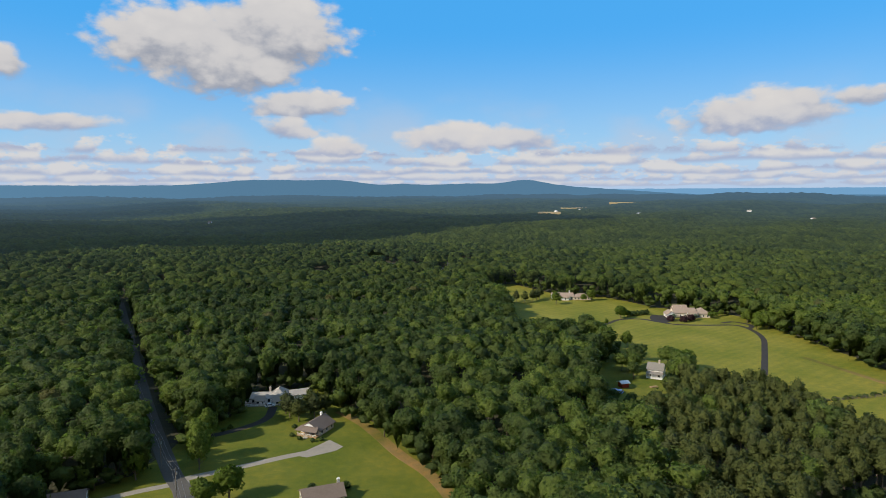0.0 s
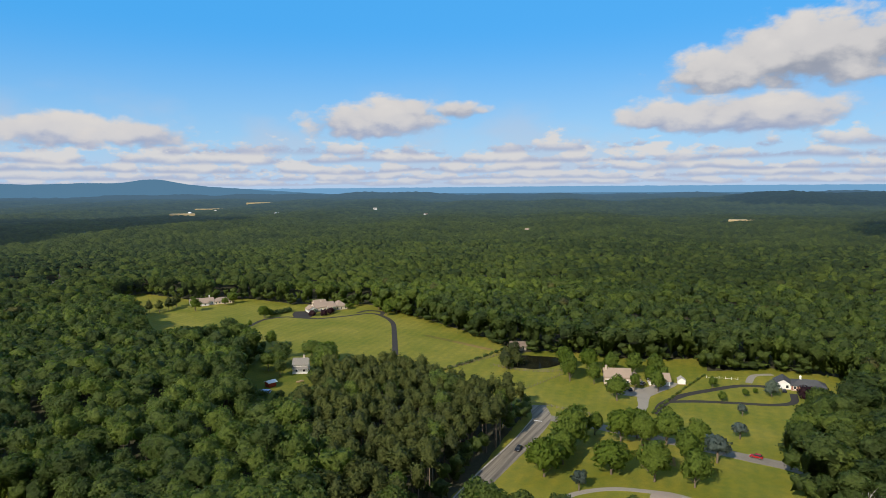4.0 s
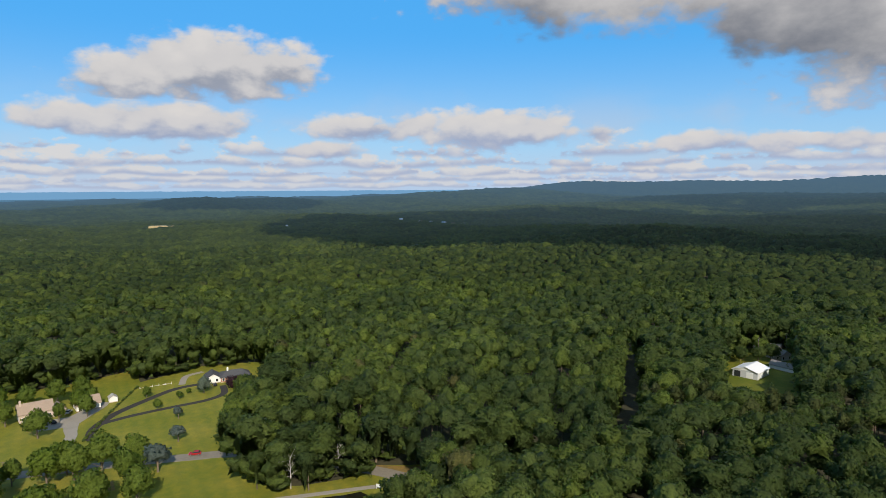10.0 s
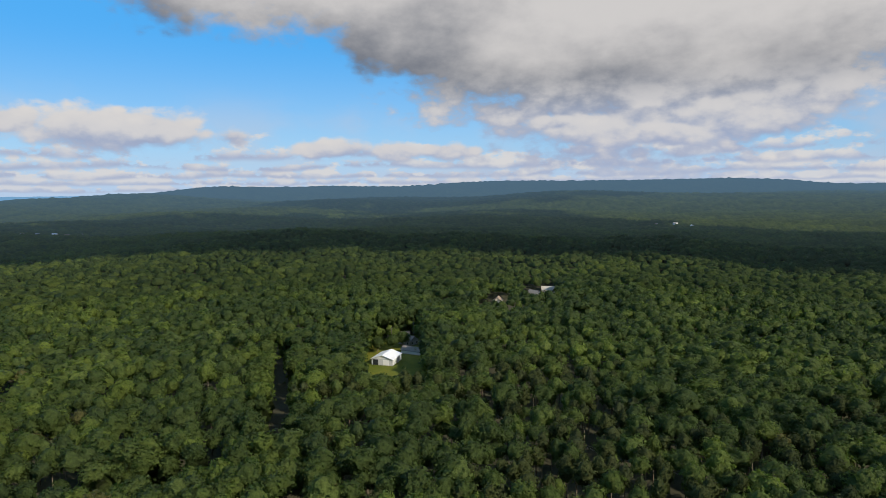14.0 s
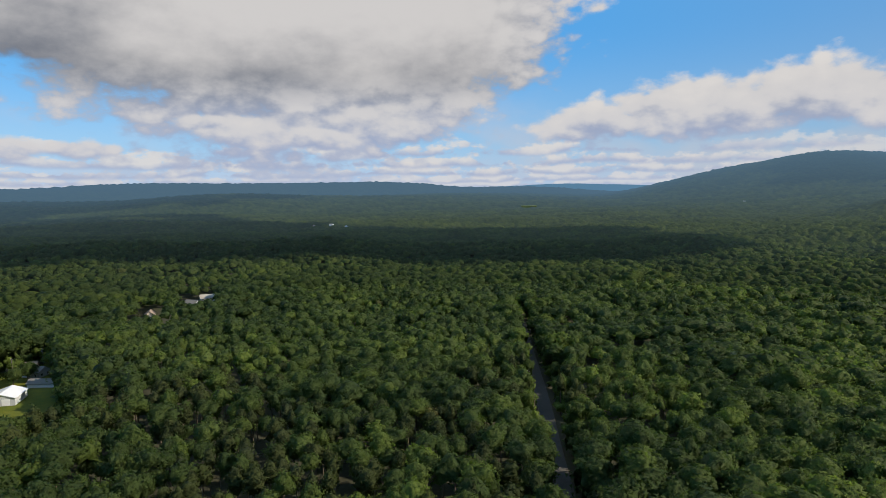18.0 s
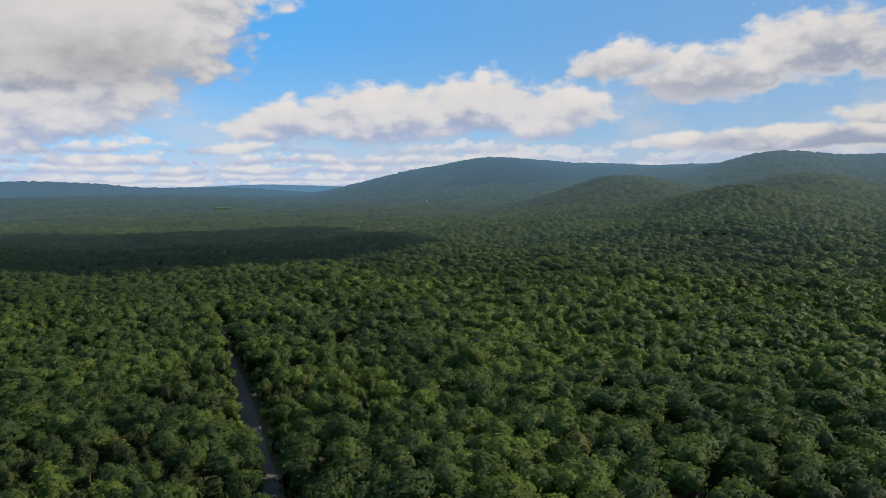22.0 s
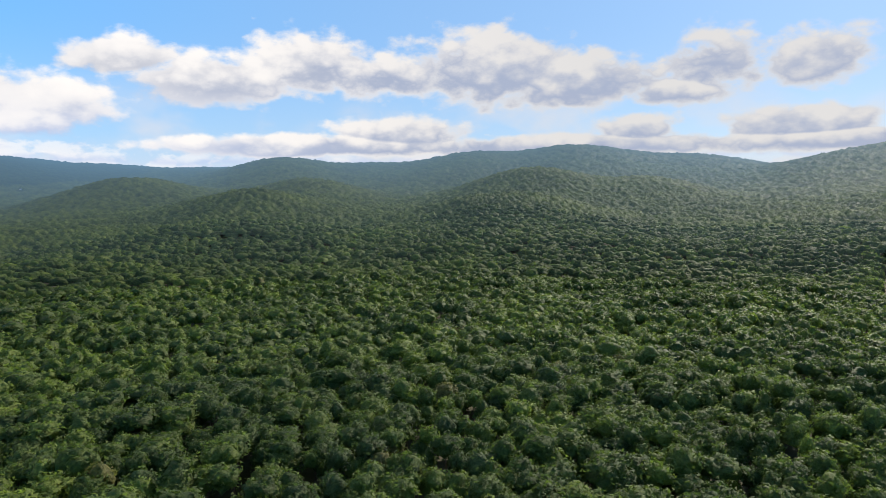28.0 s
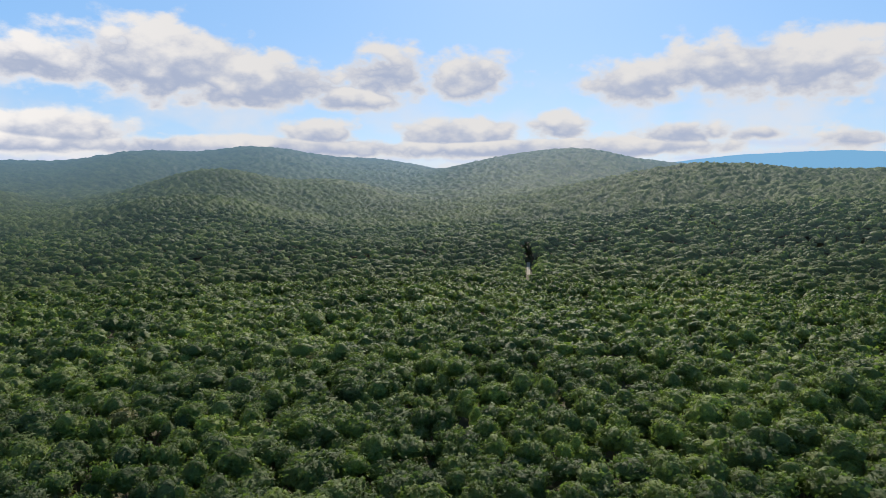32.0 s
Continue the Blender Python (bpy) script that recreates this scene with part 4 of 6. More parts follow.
# ---- unseen clouds overhead, added to shade parts of the plain ----
CLOUDSTUFF = plain("cloud_white", (0.86, 0.86, 0.87), 1.0, 0.01, 0.04)


def cumulus(x, y, wx, wy, turn, seed, z=1500.0):
    """A flat-footed heap of puffs high out of view, set sunward of the ground point x, y to shade it."""
    g = np.random.default_rng(seed)
    bits = []
    for k in range(120):
        a, r = g.uniform(0, 2 * math.pi), math.sqrt(g.random())
        s = (1.1 - 0.7 * r) * g.uniform(0.12, 0.24) * min(wx, wy) + 18
        c = np.array([math.cos(a) * r * wx, math.sin(a) * r * wy, s * 0.35])
        v = ICO * (s * 1.5, s * 1.5, s * 0.6) * g.uniform(0.75, 1.25, (12, 1))
        bits.append((c + v, ICO_F))
    ob = new("cloud", mesh_np("cloud", *join(bits), CLOUDSTUFF))
    lean = z / math.tan(radians(SUN_EL))
    b = bearing(SUN_AZ) * lean
    ob.matrix_world = pose(x + b.x, y + b.y, z, 0, 0, turn)
    tagged(ob, "white cumulus cloud out of view, added to shade the plain", "cloud", "clouds overhead", "structure")


for i, (az, r, wx, wy) in enumerate([(-71, 1500, 150, 330), (-82, 1550, 300, 620), (-95, 1600, 430, 720), (-109, 1650, 480, 780), (-123, 1250, 430, 420), (-136, 1120, 400, 330), (-149, 1120, 300, 320), (-112, 3000, 900, 500),
                                     (30, 1500, 460, 480), (13, 1600, 400, 420), (-3, 1750, 350, 300), (33, 2700, 600, 500), (-62, 2800, 340, 300), (-172, 3100, 420, 520)]):
    q = bearing(az) * r
    cumulus(q.x, q.y, wx, wy, az, 300 + i)

# ---- building kit ----


class Shape:
    """Corners and faces of one mesh, put together from simple solids."""

    def __init__(self):
        self.v, self.f = [], []

    def solid(self, pts, faces):
        n = len(self.v)
        self.v += [tuple(p) for p in pts]
        self.f += [tuple(n + i for i in q) for q in faces]
        return self

    def box(self, x0, y0, z0, x1, y1, z1):
        p = [(x, y, z) for z in (z0, z1) for x, y in ((x0, y0), (x1, y0), (x1, y1), (x0, y1))]
        return self.solid(p, [(3, 2, 1, 0), (4, 5, 6, 7), (0, 1, 5, 4), (1, 2, 6, 5), (2, 3, 7, 6), (3, 0, 4, 7)])

    def prism(self, outline, z0, z1):
        n = len(outline)
        p = [(x, y, z) for z in (z0, z1) for x, y in outline]
        return self.solid(p, [tuple(range(n))[::-1], tuple(range(n, 2 * n))] + [(i, (i + 1) % n, n + (i + 1) % n, n + i) for i in range(n)])

    def rod(self, a, b, r0, r1=None, n=6):
        v, f = tube(a, b, r0, r0 if r1 is None else r1, n)
        k = list(range(n))
        return self.solid(v, [tuple(q) for q in f] + [tuple(k), tuple(n + i for i in k[::-1])])

    def mesh(self, name, mat):
        me = bpy.data.meshes.new(name)
        me.from_pydata(self.v, [], self.f)
        bm = bmesh.new()
        bm.from_mesh(me)
        bmesh.ops.recalc_face_normals(bm, faces=bm.faces[:])
        bm.to_mesh(me)
        me.materials.append(mat)
        return me


def part(name, shape, mat, parent=None, label=""):
    """One mesh object under a thing or a part."""
    ob = new(name, shape.mesh(name, mat) if isinstance(shape, Shape) else shape)
    if parent:
        ob.parent = parent
    if label:
        ob["label"] = label
    return ob


def thing(name, x, y, turn, label, category, group="", z=None):
    ob = new(name)
    ob.matrix_world = pose(x, y, float(terrain(x, y)) if z is None else z, 0, 0, turn)
    return tagged(ob, label, category, group)


WHITE = plain("white_siding", (0.78, 0.77, 0.74), 0.6, 3.0, 0.06)
CREAM = plain("cream_siding", (0.66, 0.56, 0.44), 0.7, 3.0, 0.1)
STONE = plain("pale_stone", (0.52, 0.42, 0.34), 0.85, 2.5, 0.3)
BRICK = plain("red_brick", (0.36, 0.17, 0.12), 0.85, 6.0, 0.25)
GREYWALL = plain("grey_siding", (0.52, 0.53, 0.54), 0.6, 3.0, 0.1)
ROOF_GREY = plain("grey_shingles", (0.235, 0.215, 0.19), 0.85, 2.2, 0.25, gloss=0.08)
ROOF_PALE = plain("pale_grey_shingles", (0.40, 0.37, 0.33), 0.8, 2.2, 0.15, gloss=0.08)
ROOF_BROWN = plain("brown_shingles", (0.20, 0.155, 0.125), 0.85, 2.2, 0.25, gloss=0.08)
ROOF_TAN = plain("tan_shingles", (0.34, 0.26, 0.20), 0.85, 2.2, 0.2, gloss=0.08)
ROOF_DARK = plain("charcoal_shingles", (0.085, 0.085, 0.09), 0.85, 2.2, 0.3, gloss=0.08)
ROOF_WHITE = plain("white_metal_sheet", (0.80, 0.80, 0.80), 0.45, 2.0, 0.04)
TRIM = plain("white_trim", (0.82, 0.81, 0.78), 0.5, 4.0, 0.05)
GLASS = plain("dark_window_glass", (0.03, 0.035, 0.04), 0.08, 2.0, 0.3)
WOODGREY = plain("weathered_wood", (0.20, 0.165, 0.125), 0.85, 5.0, 0.3)
TIMBER = plain("tan_timber", (0.42, 0.28, 0.15), 0.8, 4.0, 0.25)
RUBBER = plain("black_rubber", (0.03, 0.03, 0.03), 0.8, 8.0, 0.2)
STEEL = plain("grey_steel", (0.45, 0.45, 0.46), 0.4, 6.0, 0.1, 0.8)
CANVAS = plain("taupe_canvas", (0.34, 0.265, 0.20), 0.85, 3.0, 0.12)
TARP = plain("blue_tarp", (0.22, 0.34, 0.55), 0.55, 1.5, 0.3)
RUBBLE = plain("white_rip_rap", (0.42, 0.385, 0.33), 0.9, 1.5, 0.3)
PLUM = foliage("plum_leaves", (0.028, 0.010, 0.012, 1), (0.06, 0.02, 0.022, 1), (0.08, 0.03, 0.03, 1))
SPRUCE = foliage("blue_spruce", (0.060, 0.085, 0.055, 1), (0.15, 0.19, 0.155, 1), (0.07, 0.07, 0.04, 1), grain=1.6)
SILVER = plain("dead_wood", (0.46, 0.43, 0.40), 0.9, 3.0, 0.2)


def roof(parent, x0, y0, x1, y1, z, rise, mat, kind="gable", over=0.5, label="", wallmat=None):
    """A roof over a rectangle, ridge along its longer side, with eaves of real thickness."""
    long_x = (x1 - x0) >= (y1 - y0)
    a0, b0, a1, b1 = x0 - over, y0 - over, x1 + over, y1 + over
    w = (b1 - b0) / 2 if long_x else (a1 - a0) / 2
    inset = w * 0.9 if kind == "hip" else 0.0
    if long_x:
        r0, r1 = (a0 + inset, (b0 + b1) / 2), (a1 - inset, (b0 + b1) / 2)
    else:
        r0, r1 = ((a0 + a1) / 2, b0 + inset), ((a0 + a1) / 2, b1 - inset)
    low = z - rise * over / max(w - over, 0.1)
    th = 0.22
    s = Shape()
    eaves = [(a0, b0), (a1, b0), (a1, b1), (a0, b1)]
    p = [(*q, low) for q in eaves] + [(*r0, z + rise), (*r1, z + rise)] + [(*q, low - th) for q in eaves] + [(*r0, z + rise - th), (*r1, z + rise - th)]
    if long_x:
        top = [(0, 1, 5, 4), (2, 3, 4, 5), (1, 2, 5), (3, 0, 4)]
    else:
        top = [(1, 2, 5, 4), (3, 0, 4, 5), (0, 1, 4), (2, 3, 5)]
    if kind == "gable":
        top = top[:2]
        under = [tuple(6 + i for i in q[::-1]) for q in top]
        ends = [(1, 5, 11, 7), (5, 2, 8, 11), (3, 4, 10, 9), (4, 0, 6, 10)] if long_x else [(0, 4, 10, 6), (4, 1, 7, 10), (2, 5, 11, 8), (5, 3, 9, 11)]
        sides = [(0, 1, 7, 6), (2, 3, 9, 8)] if long_x else [(1, 2, 8, 7), (3, 0, 6, 9)]
        s.solid(p, top + under + ends + sides)
        faces = [(0, 1, 2), (5, 4, 3), (0, 3, 4, 1), (1, 4, 5, 2), (2, 5, 3, 0)]
        peak = z + rise - th
        for k in (0, 1):
            if long_x:
                x, m = (x0, x1)[k], (y0 + y1) / 2
                n = x + (0.2, -0.2)[k]
                pts = [(x, y0, z), (x, y1, z), (x, m, peak), (n, y0, z), (n, y1, z), (n, m, peak)]
            else:
                y, m = (y0, y1)[k], (x0 + x1) / 2
                n = y + (0.2, -0.2)[k]
                pts = [(x0, y, z), (x1, y, z), (m, y, peak), (x0, n, z), (x1, n, z), (m, n, peak)]
            part("gable", Shape().solid(pts, faces), wallmat or TRIM, parent)
    else:
        sides = [(0, 1, 7, 6), (1, 2, 8, 7), (2, 3, 9, 8), (3, 0, 6, 9)]
        s.solid(p, top + sides + [(6, 7, 8, 9)])
    return part("roof", s, mat, parent, label)


def window(parent, side, x, y, z, w=1.1, h=1.4):
    """A framed pane on a wall; side: the way that the wall faces, 0 +x, 1 +y, 2 -x, 3 -y."""
    dx, dy = ((1, 0), (0, 1), (-1, 0), (0, -1))[side]

    def slab(d0, d1, ww, hh, zz):
        ax, ay = abs(dy) * ww / 2, abs(dx) * ww / 2
        return min(x + dx * d0 - ax, x + dx * d1 - ax), min(y + dy * d0 - ay, y + dy * d1 - ay), zz - hh / 2, max(x + dx * d0 + ax, x + dx * d1 + ax), max(y + dy * d0 + ay, y + dy * d1 + ay), zz + hh / 2
    fr = Shape()
    fr.box(*slab(-0.02, 0.06, w + 0.3, 0.15, z + h / 2 + 0.07)).box(*slab(-0.02, 0.09, w + 0.4, 0.12, z - h / 2 - 0.06))
    ob = None
    for s in (-1, 1):
        ax, ay = abs(dy) * (w / 2 + 0.07) * s, abs(dx) * (w / 2 + 0.07) * s
        x0, y0, z0, x1, y1, z1 = slab(-0.02, 0.06, 0.14, h, z)
        fr.box(x0 + ax, y0 + ay, z0, x1 + ax, y1 + ay, z1)
    ob = part("window", fr, TRIM, parent, "white-framed window")
    part("pane", Shape().box(*slab(-0.04, 0.025, w, h, z)), GLASS, ob)
    return ob


def door(parent, side, x, y, w=1.0, h=2.05, mat=None, name="door", z=0.15):
    dx, dy = ((1, 0), (0, 1), (-1, 0), (0, -1))[side]
    ax, ay = abs(dy) * w / 2, abs(dx) * w / 2
    s = Shape().box(x - ax - 0.06 * abs(dx), y - ay - 0.06 * abs(dy), z, x + ax + 0.06 * abs(dx), y + ay + 0.06 * abs(dy), z + h)
    return part(name, s, mat or TRIM, parent)


def wing(parent, x0, y0, x1, y1, h, rise, wall, top, kind="gable", storeys=1, bays=3.2, shut=(), label="", base=0.0, over=0.5):
    """One block of a house: walls, roof and windows on its free sides."""
    part("wall", Shape().box(x0, y0, base - 0.2, x1, y1, h), wall, parent)
    part("foundation", Shape().box(x0 - 0.06, y0 - 0.06, -0.3, x1 + 0.06, y1 + 0.06, 0.35), STONE, parent)
    roof(parent, x0, y0, x1, y1, h, rise, top, kind, over, label, wall)
    for side, a, b, c in ((0, y0, y1, x1), (1, x0, x1, y1), (2, y0, y1, x0), (3, x0, x1, y0)):
        if side in shut:
            continue
        n = max(1, int((b - a) / bays))
        for k in range(n):
            m = a + (b - a) * (k + 0.5) / n
            for q in range(storeys):
                z = base + 1.55 + 2.8 * q
                if z + 0.9 < h:
                    window(parent, side, c if side in (0, 2) else m, m if side in (0, 2) else c, z)


def chimney(parent, x, y, z0, z1, mat=None):
    s = Shape().box(x - 0.45, y - 0.35, z0, x + 0.45, y + 0.35, z1).box(x - 0.55, y - 0.45, z1 - 0.25, x + 0.55, y + 0.45, z1 - 0.1).box(x - 0.2, y - 0.15, z1, x + 0.2, y + 0.15, z1 + 0.3)
    return part("chimney", s, mat or STONE, parent)


def porch(parent, x0, y0, x1, y1, h, n, mat=None):
    """A deck with posts and a rail along its front edge y0."""
    part("porch_deck", Shape().box(x0, y0, 0.3, x1, y1, 0.48), mat or TIMBER, parent)
    for k in range(n):
        x = x0 + 0.1 + (x1 - x0 - 0.2) * k / (n - 1)
        part("porch_post", Shape().box(x - 0.08, y0 + 0.02, 0.0, x + 0.08, y0 + 0.18, h), mat or TRIM, parent)
    part("porch_rail", Shape().box(x0, y0 + 0.05, 1.3, x1, y0 + 0.13, 1.4).box(x0, y0 + 0.05, 0.7, x1, y0 + 0.12, 0.76), mat or TRIM, parent)


def car(x, y, turn, paint, label, z=0.1, tall=1.5, long=4.5):
    c = thing("car", x, y, turn, label, "car", "cars", z)
    l, w = long / 2, 0.9
    s = Shape()
    prof = [(-l, 0.35), (-l, 0.85), (-l + 0.15, 0.98), (l * 0.45, 0.95), (l - 0.2, 0.8), (l, 0.6), (l, 0.35)]
    s.solid([(px, -w, pz) for px, pz in prof] + [(px, w, pz) for px, pz in prof],
            [tuple(range(7)), tuple(range(13, 6, -1))] + [(i, 7 + i, 7 + (i + 1) % 7, (i + 1) % 7) for i in range(7)])
    part("body", s, paint, c)
    cab = Shape()
    b = [(-l + 0.25, -w + 0.06), (l * 0.42, -w + 0.06), (l * 0.42, w - 0.06), (-l + 0.25, w - 0.06)]
    t = [(-l + 0.75, -w + 0.22), (l * 0.12, -w + 0.22), (l * 0.12, w - 0.22), (-l + 0.75, w - 0.22)]
    cab.solid([(*q, 0.93) for q in b] + [(*q, tall - 0.04) for q in t], [(0, 1, 2, 3), (7, 6, 5, 4)] + [(i, (i + 1) % 4, 4 + (i + 1) % 4, 4 + i) for i in range(4)])
    part("cabin_glass", cab, GLASS, c, "dark tinted glass")
    part("roof_panel", Shape().box(-l + 0.72, -w + 0.2, tall - 0.05, l * 0.14, w - 0.2, tall), paint, c)
    for sx in (-l * 0.62, l * 0.62):
        for sy in (-w + 0.02, w - 0.02):
            wh = part("wheel", Shape().rod((sx, sy - 0.1, 0.33), (sx, sy + 0.1, 0.33), 0.33, n=12), RUBBER, c)
            part("rim", Shape().rod((sx, sy - 0.115, 0.33), (sx, sy + 0.115, 0.33), 0.2, n=8), STEEL, wh)
    for sy in (-0.6, 0.6):
        part("headlight", Shape().box(l - 0.08, sy - 0.18, 0.6, l + 0.01, sy + 0.18, 0.72), TRIM, c)
    return c


def paint(name, color):
    return plain(name, color, 0.25, 8.0, 0.05)


PAINT_BLACK, PAINT_RED, PAINT_WHITE, PAINT_SILVER = paint("black_paint", (0.02, 0.02, 0.024)), paint("red_paint", (0.35, 0.02, 0.02)), paint("white_paint", (0.8, 0.8, 0.8)), paint("silver_paint", (0.45, 0.46, 0.48))


def spruce_parts(seed, mat, high=13.0, rad=3.0, tint=0.5):
    v, f, soft = canopy(seed, 10, 11, rad, 0.2, high, 34, 0.27, 620, 0.34, 168, 0.62 * high / rad)
    return mesh_np("trunk", *tube((0, 0, -0.2), (0, 0, high - 0.8), 0.22, 0.04, 6), BARK), mesh_np("crown", v, f, mat, np.full(len(v), tint), normals=soft)


def round_parts(seed, n=13, rad=5.0, low=2.2, high=11.0, size=2.4, leaf=900, mat=None, tint=0.5, leaf_size=0.5):
    v, f, soft = canopy(seed, 9, 14, rad, low, high, n + 10, 0.33, leaf, leaf_size, 166, 1.0)
    return mesh_np("trunk", *broad_wood(seed, n, rad, low, high, size), BARK), mesh_np("crown", v, f, mat or LEAF, np.full(len(v), tint), normals=soft)


def shrub_mesh(seed, mat, tint):
    g = np.random.default_rng(seed)
    c = np.array([(math.cos(t) * 0.5, math.sin(t) * 0.5, 0.55 + 0.2 * g.random()) for t in np.arange(5) * 1.26] + [(0, 0, 0.95)])
    r = np.full(6, 0.6) * g.uniform(0.8, 1.2, 6)
    v, f = join([lump(a, b * 0.9, g) for a, b in zip(c, r)] + [leaves(c, r, 150, 0.22, g)])
    return mesh_np("shrub", v, f, mat, np.full(len(v), tint))


MAPLE = [round_parts(200 + k, n=16, size=2.2, mat=PARKLEAF, tint=0.3 + 0.17 * k) for k in range(4)]
OAK = [round_parts(210 + k, n=14, rad=6.0, low=3.0, high=15.0, size=2.9, leaf=760, tint=0.2 + 0.2 * k) for k in range(3)]
SPARSE = [round_parts(220, n=9, rad=3.6, low=3.0, high=9.0, size=1.5, leaf=300, tint=0.35, mat=SPRUCE)]
FIR = [spruce_parts(230 + k, NEEDLE, tint=0.4 + 0.2 * k) for k in range(2)]
BLUEFIR = [spruce_parts(240, SPRUCE, high=9.0, rad=3.4, tint=0.9)]
PLUMTREE = [round_parts(250, n=9, rad=4.0, low=0.8, high=6.0, size=1.9, leaf=420, mat=PLUM, tint=0.4)]
SHRUBS = [shrub_mesh(260, LEAF, 0.35), shrub_mesh(261, LEAF, 0.75), shrub_mesh(262, PLUM, 0.5)]


def tree(meshes, x, y, s=1.0, h=1.0, name="broadleaf_tree", label="round green tree on the lawn", group="garden trees"):
    return add_tree(meshes, x, y, float(terrain(x, y)), s, h, name, label, group)


def shrub(x, y, s=1.0, k=0, label="rounded green garden shrub"):
    ob = new("shrub", SHRUBS[k])
    ob.matrix_world = pose(x, y, 0.0, 0, 0, (x * 31) % 360) @ Matrix.Scale(s, 4)
    return tagged(ob, label if k < 2 else "dark purple garden shrub", "shrub", "garden shrubs")


# ---- front lawn with three houses ----
ribbon("dirt_strip", [(-50, 281), (-36, 263), (-20, 234), (-8, 216), (0, 196), (4, 170)], 4.6, 0.10, DRYRIM, "dry brown strip along the forest edge", "dirt", 0.05, -3.2)
ribbon("driveway_gravel", [(-92, 214), (-73, 225), (-60, 233), (-50, 238)], 3.4, 0.12, GRAVEL, "pale grey gravel driveway", "driveway", 0.06)
sheet("driveway_pad", [(-58, 234), (-52, 232), (-42, 239), (-40, 243), (-46, 249), (-50, 243)], 0.14, GRAVEL, "grey gravel yard before a brown-roofed house", "driveway", 0.0)
ribbon("driveway_tarmac", [(-110, 248), (-94, 255), (-83, 265), (-78, 275), (-79, 289)], 3.6, 0.12, TARMAC, "dark tarmac driveway curving up to a white house", "driveway", 0.06)
ribbon("verge_path", [(-125, 190), (-105, 204), (-88, 213)], 3.0, 0.12, GRAVEL, "pale driveway on the lane's far side", "driveway", 0.06)


def house_white():
    h = thing("house", -84, 297, 6, "white rambling house with pale grey hipped roofs", "house", "houses")
    wing(h, -7, -3.6, 2.5, 3.6, 3.0, 1.8, WHITE, ROOF_PALE, shut=(0,), bays=2.2)
    wing(h, 2.0, -4.6, 9.5, 5.8, 3.6, 2.9, WHITE, ROOF_PALE, "hip", shut=(2,), bays=2.4, over=0.7)
    wing(h, 3.6, -6.6, 7.6, -4.5, 2.9, 1.9, WHITE, ROOF_PALE, shut=(1,), bays=2.0)
    wing(h, -4.5, -5.4, -0.5, -3.5, 2.9, 1.5, WHITE, ROOF_PALE, shut=(1,), bays=2.0)
    wing(h, -10, -2.8, -7, 2.8, 2.6, 1.0, WHITE, ROOF_PALE, "hip", shut=(0,))
    part("terrace", Shape().box(-9.5, -7.4, -0.1, 3.4, -3.4, 0.28), GRAVEL, h, "pale stone terrace")
    for x in (-9.2, -6.2, -3.2, -0.2, 2.8):
        part("terrace_post", Shape().box(x - 0.07, -7.3, 0.28, x + 0.07, -7.16, 1.2), TRIM, h)
    part("terrace_rail", Shape().box(-9.4, -7.28, 1.12, 3.0, -7.18, 1.2).box(-9.4, -7.26, 0.62, 3.0, -7.2, 0.68), TRIM, h)
    chimney(h, 1.5, 0.3, 3.0, 6.9)
    door(h, 3, -2, -5.4)
    g = thing("garage", -70, 303, 24, "white detached garage with pale grey roof", "garage", "houses")
    wing(g, -4.5, -3.4, 4.5, 3.4, 2.7, 1.6, WHITE, ROOF_PALE, shut=(3,))
    for x in (-2.2, 2.2):
        door(g, 3, x, -3.4, 2.6, 2.1, TRIM, "garage_door")


